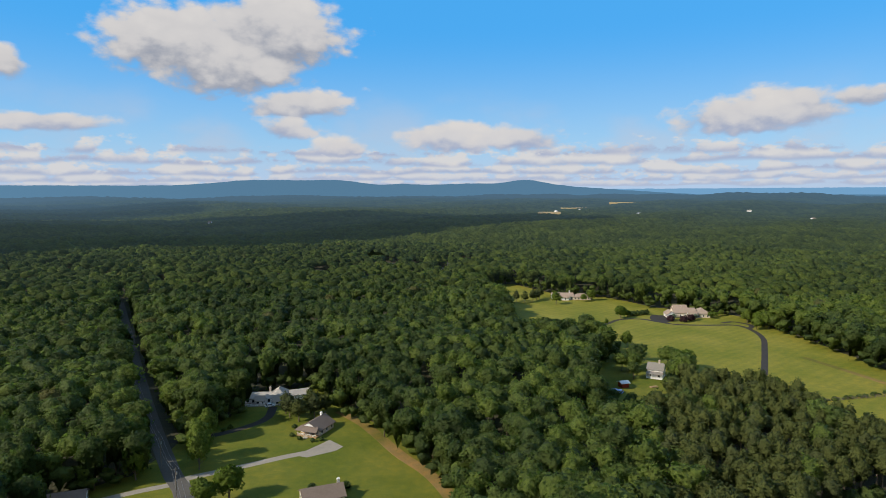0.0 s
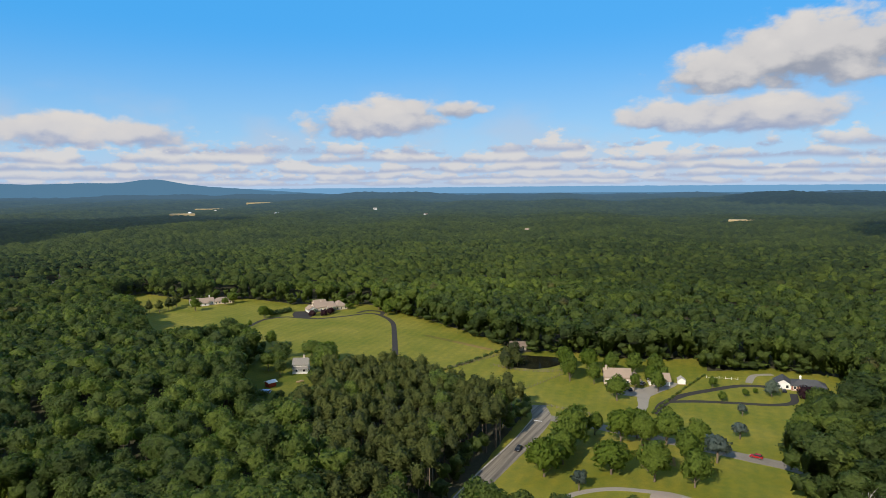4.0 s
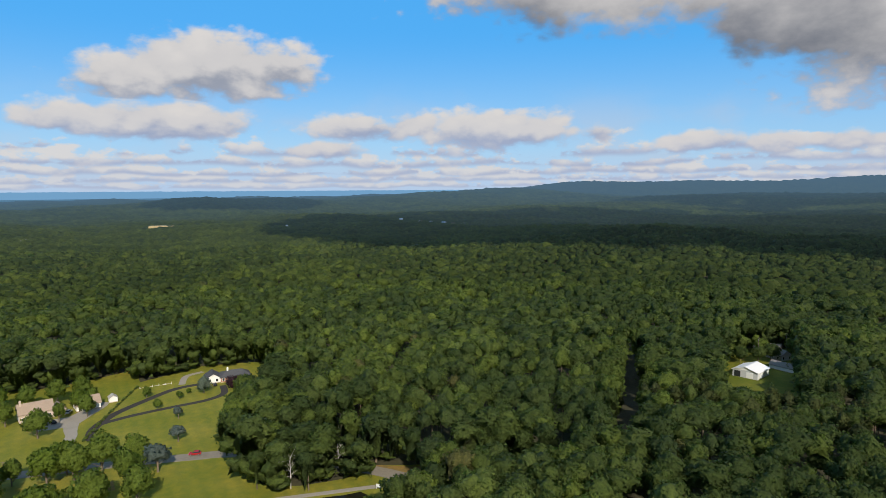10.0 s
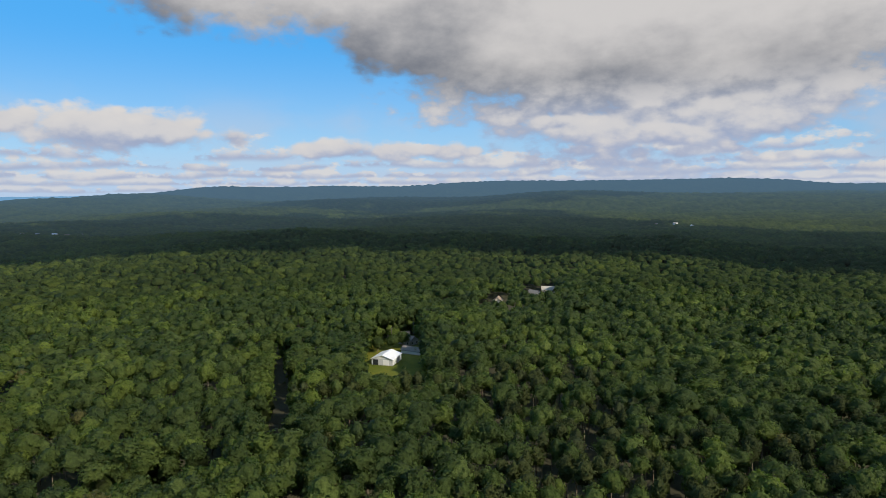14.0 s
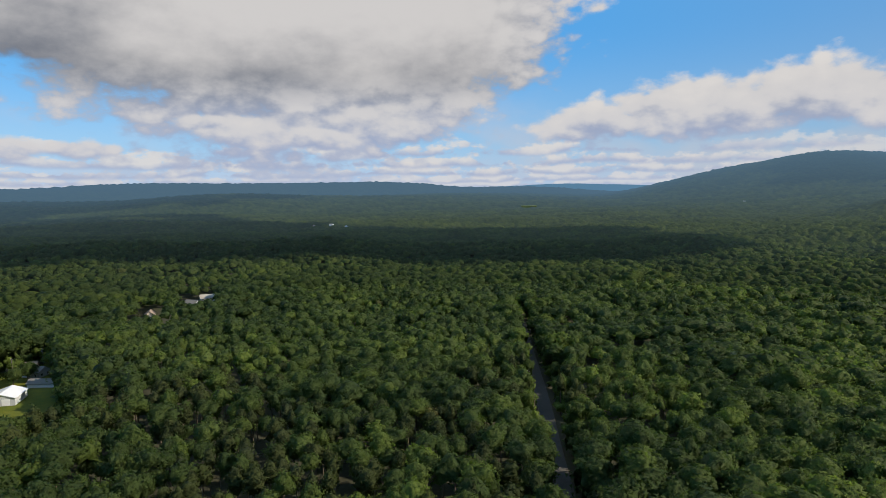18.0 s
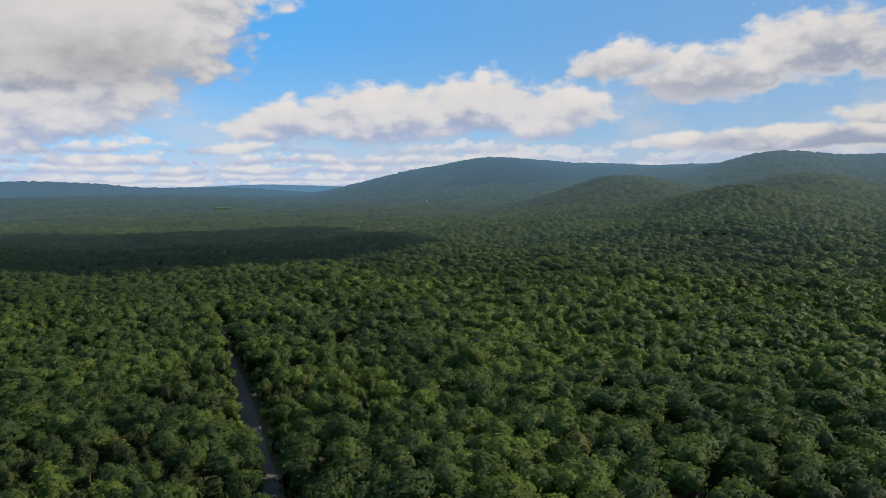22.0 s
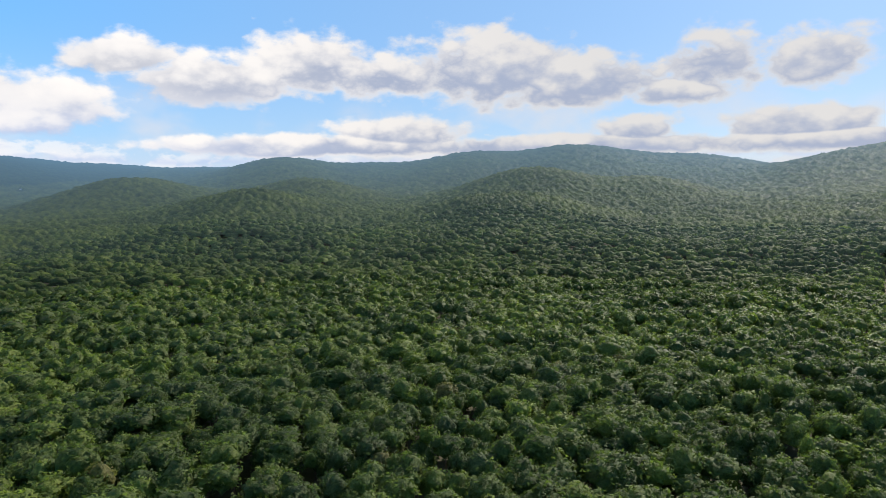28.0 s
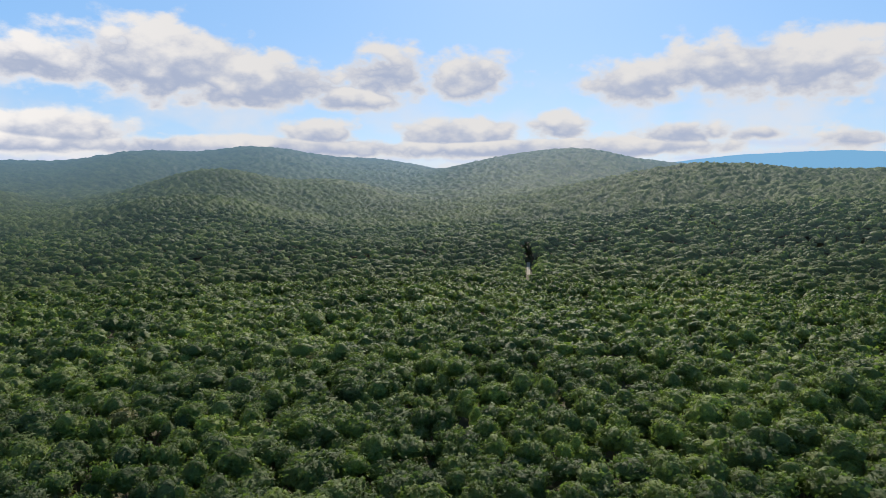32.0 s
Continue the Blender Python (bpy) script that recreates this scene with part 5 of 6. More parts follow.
def house_brown():
    h = thing("house", -53, 259.5, 68, "cottage with brown shingle roof and tan timber porch", "house", "houses")
    wing(h, -5.2, -4.6, 5.6, 4.6, 2.9, 2.7, CREAM, ROOF_BROWN, shut=(0, 2), over=0.7)
    # porch towards the drive
    for k in range(6):
        y = -4.4 + 1.76 * k
        part("porch_post", Shape().box(-7.9, y - 0.09, 0, -7.72, y + 0.09, 2.7), TIMBER, h)
    part("porch_deck", Shape().box(-8.1, -4.6, 0.35, -5.2, 4.6, 0.55), TIMBER, h)
    part("porch_rail", Shape().box(-7.92, -4.6, 1.3, -7.78, 4.6, 1.42).box(-7.9, -4.6, 0.75, -7.8, 4.6, 0.83), TRIM, h, "pale porch rail")
    part("porch_roof", Shape().solid([(-8.5, -5.2, 2.55), (-8.5, 5.2, 2.55), (-5.0, 4.0, 3.6), (-5.0, -4.0, 3.6), (-8.5, -5.2, 2.75), (-8.5, 5.2, 2.75), (-5.0, 4.0, 3.85), (-5.0, -4.0, 3.85)],
                                   [(3, 2, 1, 0), (4, 5, 6, 7), (0, 1, 5, 4), (1, 2, 6, 5), (2, 3, 7, 6), (3, 0, 4, 7)]), ROOF_BROWN, h)
    for k in range(4):
        part("step", Shape().box(-8.5 - 0.32 * k, -1.0, 0.0, -8.1 - 0.32 * k, 1.0, 0.48 - 0.12 * k), RUBBLE, h, "pale stone porch step")
    for k in range(24):
        y = -4.5 + 0.39 * k
        part("baluster", Shape().box(-7.88, y - 0.03, 0.83, -7.82, y + 0.03, 1.3), TRIM, h)
    part("porch_skirt", Shape().box(-8.06, -4.55, 0.0, -7.98, 4.55, 0.35), TIMBER, h)
    for y in (-3, 0, 3):
        window(h, 2, -5.2, y, 1.7, 1.5, 1.5)
    for y in (-2, 2):
        window(h, 0, 5.6, y, 1.7)
    part("gable_trim", Shape().solid([(-5.98, -2.2, 4.0), (-5.98, 2.2, 4.0), (-5.98, 0, 5.1), (-5.86, -2.2, 4.0), (-5.86, 2.2, 4.0), (-5.86, 0, 5.1)], [(0, 1, 2), (5, 4, 3), (0, 3, 4, 1), (1, 4, 5, 2), (2, 5, 3, 0)]), TRIM, h, "white gable panel")
    chimney(h, 4.2, 0.5, 4.2, 6.6, TRIM)
    for x, y in ((-62, 253), (-58, 249.5), (-52.5, 247.5), (-49, 248.5)):
        shrub(x, y, 1.1)


def house_low():
    h = thing("house", -39, 199, 22, "low house with a faded brown-grey roof", "house", "houses")
    wing(h, -7, -4.5, 6, 4.5, 2.8, 2.4, CREAM, ROOF_BROWN)
    chimney(h, 5, 0.6, 3.5, 6.4, TRIM)
    h = thing("house", -121, 196, 20, "small dark-roofed house among trees", "house", "houses")
    wing(h, -6, -4, 6, 4, 2.8, 2.0, GREYWALL, ROOF_BROWN)


house_white()
house_brown()
house_low()
car(-80.5, 289, 20, PAINT_WHITE, "white car parked before the white house", 0.12)
for i, (x, y, s, h) in enumerate([(-68, 275, 1.3, 0.95), (-63, 270, 1.45, 1.0), (-57, 274, 1.4, 1.05), (-53, 278, 1.2, 0.95), (-71, 280, 1.1, 0.9), (-60, 280, 1.3, 1.1)]):
    tree(FIR[i % 2], x, y, s, h, "spruce_tree", "dense dark-green spruce in a row by the house", "spruces by the house")
for i, (x, y, s, h) in enumerate([(-70, 200, 0.95, 1.0), (-76, 194, 0.85, 0.9), (-88, 222, 0.8, 1.25), (-91, 230, 0.9, 1.35), (-107, 214, 0.9, 1.2), (-132, 196, 1.0, 1.0), (-94, 247, 0.9, 1.2)]):
    tree(MAPLE[i % 4], x, y, s, h, label="bushy green tree beside the lane")
for x, y, s in ((-44, 205.5, 1.8), (-33, 207, 1.8), (-63, 262, 1.3), (-90, 262, 1.2), (-92, 259, 1.0)):
    shrub(x, y, s)


def bare_tree(x, y, s):
    g = np.random.default_rng(int(x) % 97)
    bits = [tube((0, 0, -0.2), (0.3, 0, 7), 0.24, 0.12, 6), tube((0.3, 0, 7), (0.1, 0.4, 12), 0.12, 0.04, 5)]
    for k in range(11):
        z = 3.5 + 0.7 * k
        t = k * 2.4
        e = np.array((math.cos(t) * (2.9 - 0.16 * k), math.sin(t) * (2.9 - 0.16 * k), z + 1.2 + g.random() * 1.6))
        m = np.array((0.1, 0, z))
        bits += [tube(m, e, 0.07, 0.025, 4), tube(m * 0.4 + e * 0.6, e + g.normal(size=3) * 1.1 + (0, 0, 0.8), 0.04, 0.015, 3), tube(m * 0.7 + e * 0.3, e + g.normal(size=3) * 1.3, 0.04, 0.015, 3)]
    ob = new("dead_tree", mesh_np("dead_tree", *join(bits), SILVER))
    ob.matrix_world = pose(x, y, float(terrain(x, y))) @ Matrix.Scale(s, 4)
    tagged(ob, "bare silver-grey dead tree at the forest edge", "tree", "dead trees")


bare_tree(-125, 214, 1.15)
bare_tree(196, 86.5, 1.0)
bare_tree(203, 79, 0.9)
bare_tree(214, 76, 0.95)
bare_tree(207, 92, 0.85)


def utility_pole(x, y, turn, h=11.0):
    p = thing("utility_pole", x, y, turn, "grey wooden utility pole with one crossarm", "utility pole", "utility poles")
    part("pole", Shape().rod((0, 0, -0.3), (0, 0, h), 0.19, 0.12, 8), WOODGREY, p)
    part("crossarm", Shape().box(-1.2, -0.07, h - 0.9, 1.2, 0.07, h - 0.75), WOODGREY, p)
    for dx in (-1.1, -0.4, 0.9):
        part("insulator", Shape().rod((dx, 0, h - 0.75), (dx, 0, h - 0.5), 0.06, 0.05, 6), TRIM, p)
    part("transformer", Shape().rod((0.32, 0, h - 2.6), (0.32, 0, h - 1.7), 0.24, 0.24, 8), STEEL, p)
    return p


def wires(points, h=10.5):
    """Sagging wires from pole to pole."""
    for (x0, y0), (x1, y1) in zip(points, points[1:]):
        z0, z1 = float(terrain(x0, y0)) + h, float(terrain(x1, y1)) + h
        s = Shape()
        t = Vector((x1 - x0, y1 - y0)).normalized()
        for off in (-1.1, -0.4, 0.9):
            last = None
            for i in range(9):
                k = i / 8
                q = (x0 + (x1 - x0) * k - t.y * off, y0 + (y1 - y0) * k + t.x * off, z0 + (z1 - z0) * k - 1.6 * 4 * k * (1 - k) + 0.02)
                if last:
                    s.rod(last, q, 0.025, n=3)
                last = q
        tagged(part("power_line", s, STEEL), "thin sagging power lines between the poles", "power line", "power lines")


LANE_POLES = [(-160, 322), (-128, 266), (-103, 225), (-87, 200), (-72, 172)]
for x, y in LANE_POLES:
    utility_pole(x, y, 30)
wires(LANE_POLES)

# ---- the farm meadow ----
ribbon("farm_drive", [(172, 336), (178, 348), (200, 392), (213, 420), (218, 445), (214, 462), (192, 463), (172, 466), (160, 478)], 3.2, 0.13, TARMAC, "black tarmac farm drive", "driveway", 0.06)
ribbon("farm_loop", [(218, 450), (225, 462), (218, 474), (207, 470)], 3.2, 0.15, TARMAC, "black tarmac turning loop", "driveway", 0.06)
ribbon("farm_track", [(160, 478), (152, 486), (136, 485), (122, 470), (109, 458)], 3.0, 0.15, TARMAC, "dark track to the far meadow", "driveway", 0.06)
sheet("farm_yard", [(158, 478), (168, 472), (178, 484), (176, 500), (166, 503), (160, 492)], 0.17, TARMAC, "black tarmac yard beside the large farmhouse", "driveway", 0.0)


def farmhouse_large():
    h = thing("farmhouse", 189, 498, -4, "large cream farmhouse with many pale tan gables", "house", "houses")
    wing(h, -9, -6, 8, 6, 3.7, 3.0, CREAM, ROOF_TAN, storeys=1, shut=())
    wing(h, -6, 4, 4, 13, 4.6, 2.9, CREAM, ROOF_TAN)
    wing(h, 8, -7, 18, 5, 3.6, 3.4, CREAM, ROOF_TAN, "hip")
    wing(h, -15, -9, -8, 1, 3.0, 2.2, WHITE, ROOF_TAN)
    wing(h, 1, -10, 7, -5.5, 3.4, 2.0, WHITE, ROOF_TAN, shut=(1,))
    chimney(h, -2, 0.8, 5, 8.3)
    door(h, 3, -3, -6)


def farmhouse_ranch():
    h = thing("farmhouse", 116, 579, -2, "long low cream ranch house with tan roof", "house", "houses")
    wing(h, -17, -5, 2, 5, 3.3, 2.6, WHITE, ROOF_TAN, bays=3.0)
    wing(h, 2, -6, 17, 4, 2.9, 2.4, CREAM, ROOF_TAN, "hip", bays=3.0, shut=(2,))
    wing(h, -9, -9, -3, -4.5, 3.0, 1.8, WHITE, ROOF_TAN, shut=(1,))
    chimney(h, -1, 0.5, 4, 7.5, TRIM)


farmhouse_large()
farmhouse_ranch()
for i, (x, y, s, h) in enumerate([(65, 566, 1.0, 0.95), (72, 560, 1.1, 1.0), (80, 566, 1.15, 1.05), (88, 580, 1.1, 1.1), (84, 572, 1.0, 0.9)]):
    tree(FIR[i % 2], x, y, s * 1.2, h, "spruce_tree", "dark green conifer in the group by the ranch house", "conifers by the ranch house")
for i, (x, y, s, h) in enumerate([(98, 551, 0.95, 1.0), (125, 564, 0.6, 0.6), (133, 569, 0.85, 0.9), (137, 489, 0.9, 0.9), (143, 492, 0.6, 0.55), (119, 462, 0.35, 0.5), (116, 398, 0.75, 0.9), (134, 347, 0.95, 1.05),
                                   (206, 487, 0.5, 0.5), (218, 497, 0.45, 0.45), (222, 448, 0.8, 0.8), (229, 458, 1.0, 1.0), (232, 450, 1.0, 1.1), (226, 470, 1.0, 0.9), (234, 462, 1.1, 1.0), (211, 492, 0.5, 0.4)]):
    tree(MAPLE[(i + 1) % 4], x, y, s, h, label="dark green tree dotted over the farm meadow", group="meadow trees")
for x, y, s in ((172, 478, 0.75), (180, 474, 0.8), (187, 478, 0.85)):
    tree(PLUMTREE[0], x, y, s, s * 1.05, "plum_tree", "dark purple-leaved tree before the farmhouse", "purple trees")
for x, y, s in ((176, 483, 0.5), (192, 482, 0.5)):
    tree(BLUEFIR[0], x, y, s * 1.3, s * 1.2, "blue_spruce", "blue-grey spruce against the farmhouse wall", "spruces at the farmhouse")
for x, y in ((150, 500), (154, 501), (158, 503), (162, 505), (146, 498)):
    shrub(x, y, 2.6)


def cottage():
    h = thing("cottage", 113, 334, -28, "small white cottage with grey roof and open porch", "house", "houses")
    wing(h, -4, -3, 4, 5, 5.0, 2.6, WHITE, ROOF_GREY, storeys=1)
    part("porch_roof", Shape().solid([(-4.2, -5.6, 2.7), (4.2, -5.6, 2.7), (4.2, -2.9, 3.6), (-4.2, -2.9, 3.6), (-4.2, -5.6, 2.85), (4.2, -5.6, 2.85), (4.2, -2.9, 3.75), (-4.2, -2.9, 3.75)],
                                   [(3, 2, 1, 0), (4, 5, 6, 7), (0, 1, 5, 4), (1, 2, 6, 5), (2, 3, 7, 6), (3, 0, 4, 7)]), ROOF_GREY, h)
    porch(h, -4, -5.4, 4, -3, 2.8, 4, TRIM)
    chimney(h, 1.5, 1, 6, 9.0)
    s = thing("shed", 91, 317, 15, "red shed with a white lean-to roof", "shed")
    part("wall", Shape().box(-2, -2, 0, 2, 2, 2.6), paint("barn_red", (0.35, 0.05, 0.035)), s)
    roof(s, -2.3, -2.2, 2.3, 2.2, 2.6, 0.8, ROOF_WHITE, "gable", 0.3)
    t = thing("tarpaulin", 85, 308, -30, "crumpled blue tarpaulin over a stack of timber", "tarpaulin")
    part("stack", Shape().box(-3, -2, 0, 3, 2, 1.3), WOODGREY, t)
    q = Shape()
    g = np.random.default_rng(8)
    n = 7
    pts = [(-3.3 + 6.6 * i / (n - 1), -2.3 + 4.6 * j / (n - 1), (0.5 if i in (0, n - 1) or j in (0, n - 1) else 1.45) + 0.15 * g.random()) for i in range(n) for j in range(n)]
    q.solid(pts, [(i * n + j, i * n + j + 1, (i + 1) * n + j + 1, (i + 1) * n + j) for i in range(n - 1) for j in range(n - 1)])
    part("cover", q, TARP, t)
    e = thing("lumber_pile", 106, 316, 20, "pile of fresh tan planks on the grass", "lumber")
    for k in range(8):
        part("plank", Shape().box(-2 + 0.1 * (k % 3), -0.9 + 0.45 * (k % 4), 0.3 * (k // 4), 2.1, -0.55 + 0.45 * (k % 4), 0.27 + 0.3 * (k // 4)), TIMBER, e)
    for x, y, s in ((100, 330, 0.7), (104, 344, 0.8), (125, 350, 1.0), (128, 340, 1.0), (120, 326, 0.9), (98, 345, 0.8), (108, 352, 0.9)):
        tree(OAK[int(x) % 3], x, y, s, s * 0.85, label="leafy tree crowding the white cottage")
    for i, (x, y, s) in enumerate(((76, 258, 0.8), (83, 262, 0.7), (72, 268, 0.8), (80, 271, 0.75), (89, 270, 0.7), (75, 280, 0.7), (84, 281, 0.6), (92, 282, 0.6), (79, 292, 0.6), (88, 292, 0.45), (77, 304, 0.6), (98, 291, 0.5))):
        tree(OAK[i % 3], x, y, s, s * 0.75, label="low leafy tree below the cottage yard", group="yard trees")


cottage()


def fence(line, label, gap=2.6, rails=2, mat=None):
    """Posts and rails along a line."""
    pts = smooth_line(line, 4)
    f = thing("fence", 0, 0, 0, label, "fence", "meadow fences", 0.0)
    run, posts = 0.0, [pts[0]]
    for a, b in zip(pts, pts[1:]):
        d = (b - a).length
        while run + d >= gap:
            a = a + (b - a) * ((gap - run) / d)
            d = (b - a).length
            run = 0.0
            posts.append(a.copy())
        run += d
    for p in posts:
        part("post", Shape().box(p.x - 0.08, p.y - 0.08, -0.1, p.x + 0.08, p.y + 0.08, 1.35), mat or WOODGREY, f)
    for k in range(rails):
        s = Shape()
        for a, b in zip(posts, posts[1:]):
            s.rod((a.x, a.y, 0.5 + 0.55 * k), (b.x, b.y, 0.5 + 0.55 * k), 0.06, n=4)
        part("rail", s, mat or WOODGREY, f)


fence([(150, 288), (171, 292), (190, 295), (225, 302), (236, 300)], "dark weathered post-and-rail fence across the meadow", rails=3)
fence([(207, 287), (213, 272), (223, 261), (233, 257)], "dark weathered fence below the farm pond", rails=3)
fence([(196, 243), (215, 248), (235, 254)], "worn post fence running down to the road", rails=1)
fence([(186, 226), (192, 212), (199, 196)], "post-and-rail fence beside the cross road")
fence([(288, 207), (300, 194)], "row of low white posts on the lawn", 3.0, 1, TRIM)

ribbon("dry_edge", [(213, 372), (221, 343), (228, 315)], 4.0, 0.10, DRYRIM, "dry brown edge of the mown meadow", "dirt", 0.04)
hedge_line = smooth_line([(237, 313), (214, 304), (195, 298), (175, 292)], 12)
for i, q in enumerate(hedge_line):
    shrub(q.x + 0.6 * math.sin(i * 2.3), q.y + 0.6 * math.cos(i * 1.7), 0.9 + 0.35 * math.sin(i * 1.3), i % 2, "rough green hedge bush along the meadow fence")

# farm pond and its house
sheet("pond_farm", [(216, 276), (222, 288), (233, 296), (247, 284), (252, 277), (243, 268), (232, 266), (222, 268)], 0.12, WATER, "dark still farm pond", "pond", 0.0)


def pond_house():
    h = thing("house", 243, 308, -40, "small stone house with brown roof behind the pond", "house", "houses")
    wing(h, -5, -3.5, 5, 3.5, 2.8, 2.2, STONE, ROOF_BROWN)
    for i, (x, y) in enumerate([(213, 281), (219, 278), (216, 286), (210, 276), (229, 297), (224, 294), (234, 300), (226, 290)]):
        tree(FIR[i % 2], x, y, 1.35, 0.72, "pine_tree", "bushy dark pine on the pond's bank", "pines by the pond")


pond_house()

# ---- houses past the meadow ----
sheet("drive_stone_house", [(215, 190), (219, 188), (240, 202), (268, 208), (266, 214), (246, 213), (238, 222), (229, 213), (234, 206), (226, 198)], 0.13, GRAVEL, "pale grey driveway and parking yard", "driveway", 0.0)
ribbon("drive_ranch", [(222, 180), (226, 186), (236, 192), (253, 195), (272, 193), (291, 189), (303, 178), (308, 170)], 3.6, 0.13, TARMAC, "dark tarmac drive climbing to the ranch house", "driveway", 0.06)
ribbon("drive_ranch_loop", [(240, 193), (252, 186), (266, 174), (277, 164), (288, 161), (300, 168)], 3.0, 0.14, TARMAC, "dark tarmac loop drive across the lawn", "driveway", 0.06)
ribbon("ranch_path", [(298, 190), (312, 196), (322, 192)], 3.0, 0.14, GRAVEL, "pale path behind the ranch house", "path", 0.06)


def stone_house():
    h = thing("house", 243, 227, 140, "large stone house with tan roof and white dormers", "house", "houses")
    wing(h, -6.5, -4, 6.5, 4, 4.2, 3.4, STONE, ROOF_TAN, storeys=1, shut=())
    for x in (-3.6, 3.6):
        part("dormer", Shape().box(x - 1.0, -3.9, 4.0, x + 1.0, -1.2, 5.9), TRIM, h, "white dormer")
        roof(h, x - 1.1, -3.9, x + 1.1, -1.0, 5.9, 0.9, ROOF_TAN, "gable", 0.2, "", TRIM)
        window(h, 3, x, -3.9, 5.0, 0.9, 1.1)
    wing(h, -11.5, -3, -6.5, 3.5, 3.0, 2.2, STONE, ROOF_TAN, shut=(0,))
    chimney(h, 5.5, 0.6, 5.5, 9, STONE)
    g = thing("garage", 259, 214, 140, "white garage with grey-tan roof beside the stone house", "garage", "houses")
    wing(g, -5, -4, 5, 4, 3.0, 2.8, WHITE, ROOF_TAN, shut=(1,))
    s = thing("shed", 269, 208, 45, "small white garden shed with pale roof", "shed")
    wing(s, -2, -1.8, 2, 1.8, 2.4, 1.2, WHITE, ROOF_PALE, shut=(0, 1, 2, 3), over=0.25)
    door(s, 3, 0, -1.8, 1.2, 1.9)


def ranch_house():
    h = thing("house", 311, 170, 124, "brick and white ranch house with charcoal roof", "house", "houses")
    wing(h, -10, -4, 5, 4.5, 3.0, 2.3, BRICK, ROOF_DARK, "hip", bays=2.8)
    wing(h, 5, -5.5, 12, 4, 3.0, 2.2, WHITE, ROOF_DARK, shut=(2,))
    porch(h, -8, -6.4, 4, -4, 2.8, 5)
    part("porch_roof", Shape().box(-8.4, -6.8, 2.8, 4.4, -3.6, 3.0), ROOF_DARK, h)
    door(h, 3, 8.5, -5.5, 4.6, 2.2, TRIM, "garage_door")
    chimney(h, 1, 0.4, 4, 6.6, TRIM)


stone_house()
ranch_house()
car(238, 214, 60, PAINT_BLACK, "black car parked on the pale yard", 0.14)
car(251, 217, 20, PAINT_SILVER, "silver car parked by the garage", 0.14)
car(299, 172, 40, PAINT_BLACK, "dark car parked at the ranch garage", 0.16)
car(147.5, 186.5, 213, PAINT_BLACK, "black car driving on the worn asphalt road", 0.17)
car(216.8, 134, 112, PAINT_RED, "red car on the cross road", 0.16)
for i, (x, y, s, h) in enumerate([(228, 246, 0.8, 1.2), (224, 241, 0.85, 1.25), (222, 207, 1.1, 1.05), (231, 231, 0.75, 0.95), (253, 213, 0.8, 0.95), (240, 212.5, 0.55, 0.8), (248, 205, 0.8, 0.9), (267, 217, 0.5, 0.6), (236, 258, 0.9, 1.2),
                                   (277, 178, 0.35, 0.35), (252, 240, 0.9, 1.0), (262, 232, 0.9, 1.0), (246, 250, 1.0, 1.1), (271, 226, 0.9, 1.0), (276, 195, 0.45, 0.5), (262, 180, 0.42, 0.42), (285, 178, 0.25, 0.25)]):
    tree(MAPLE[i % 4], x, y, s, h, label="full green tree by the stone house", group="yard trees")
tree(BLUEFIR[0], 287, 171, 1.15, 1.05, "blue_spruce", "pale blue-grey spruce before the ranch house", "spruces at the ranch house")
tree(PLUMTREE[0], 299, 161, 1.15, 1.0, "plum_tree", "dark red-purple tree before the ranch house", "purple trees")
tree(SPARSE[0], 252, 163, 0.6, 0.6, "young_tree", "thin grey-green young tree on the lawn", "young trees")
tree(SPARSE[0], 228, 148, 0.9, 0.75, "young_tree", "thin grey-green tree by the road", "young trees")
tree(SPARSE[0], 201, 139, 1.35, 1.15, "young_tree", "loose grey-green tree beside the cross road", "young trees")
for i, (x, y, s, h) in enumerate([(141, 164, 1.15, 1.1), (163, 174, 1.15, 1.3), (153, 168, 0.95, 1.0), (172, 182, 0.85, 1.2), (162, 153, 1.15, 0.95), (170, 141, 1.0, 1.1),
                                   (178, 131, 0.9, 1.0), (190, 143, 0.85, 1.05), (186, 171, 1.0, 1.05), (190, 164, 0.95, 1.0), (198, 159, 1.05, 1.15), (183, 182, 0.65, 0.75), (194, 170, 0.9, 1.0), (204, 150, 0.8, 0.95)]):
    tree(MAPLE[(i * 3) % 4], x, y, s * 1.2, h * 1.12, label="broad bright-green maple standing on the park lawn", group="park maples")
tree(SPARSE[0], 144, 150, 0.75, 0.8, "young_tree", "small dark tree on the park lawn", "young trees")
for i in range(26):
    k = i / 25
    shrub(222 + 68 * k - 8 * k * (1 - k), 186 + 24 * k, 0.72 + 0.2 * math.sin(i * 2.1), i % 2, "clipped green hedge shrub along the boundary")

# ---- park with pond and pavilion ----
ribbon("park_path", [(128, 147), (141, 149), (154, 145), (164, 136), (169, 129), (174, 114), (184, 97), (194, 76), (201, 61), (204, 54)], 2.2, 0.13, GRAVEL, "pale grey footpath round the park pond", "path", 0.06)
sheet("pond_park", [(160, 122), (167, 123), (172, 113), (181, 98), (190, 77), (197, 62), (191, 52), (170, 50), (150, 70), (145, 100)], 0.12, WATER, "dark still park pond", "pond", 0.0)
sheet("plaza", [(138 + 9 * math.cos(t * 0.4), 137 + 9 * math.sin(t * 0.4)) for t in range(15)], 0.13, GRAVEL, "round pale paved plaza", "plaza", 0.0)
ribbon("park_drive", [(206, 56), (200, 50), (192, 46), (180, 42)], 4.0, 0.13, GRAVEL, "pale concrete drive down to the pond", "driveway", 0.06)
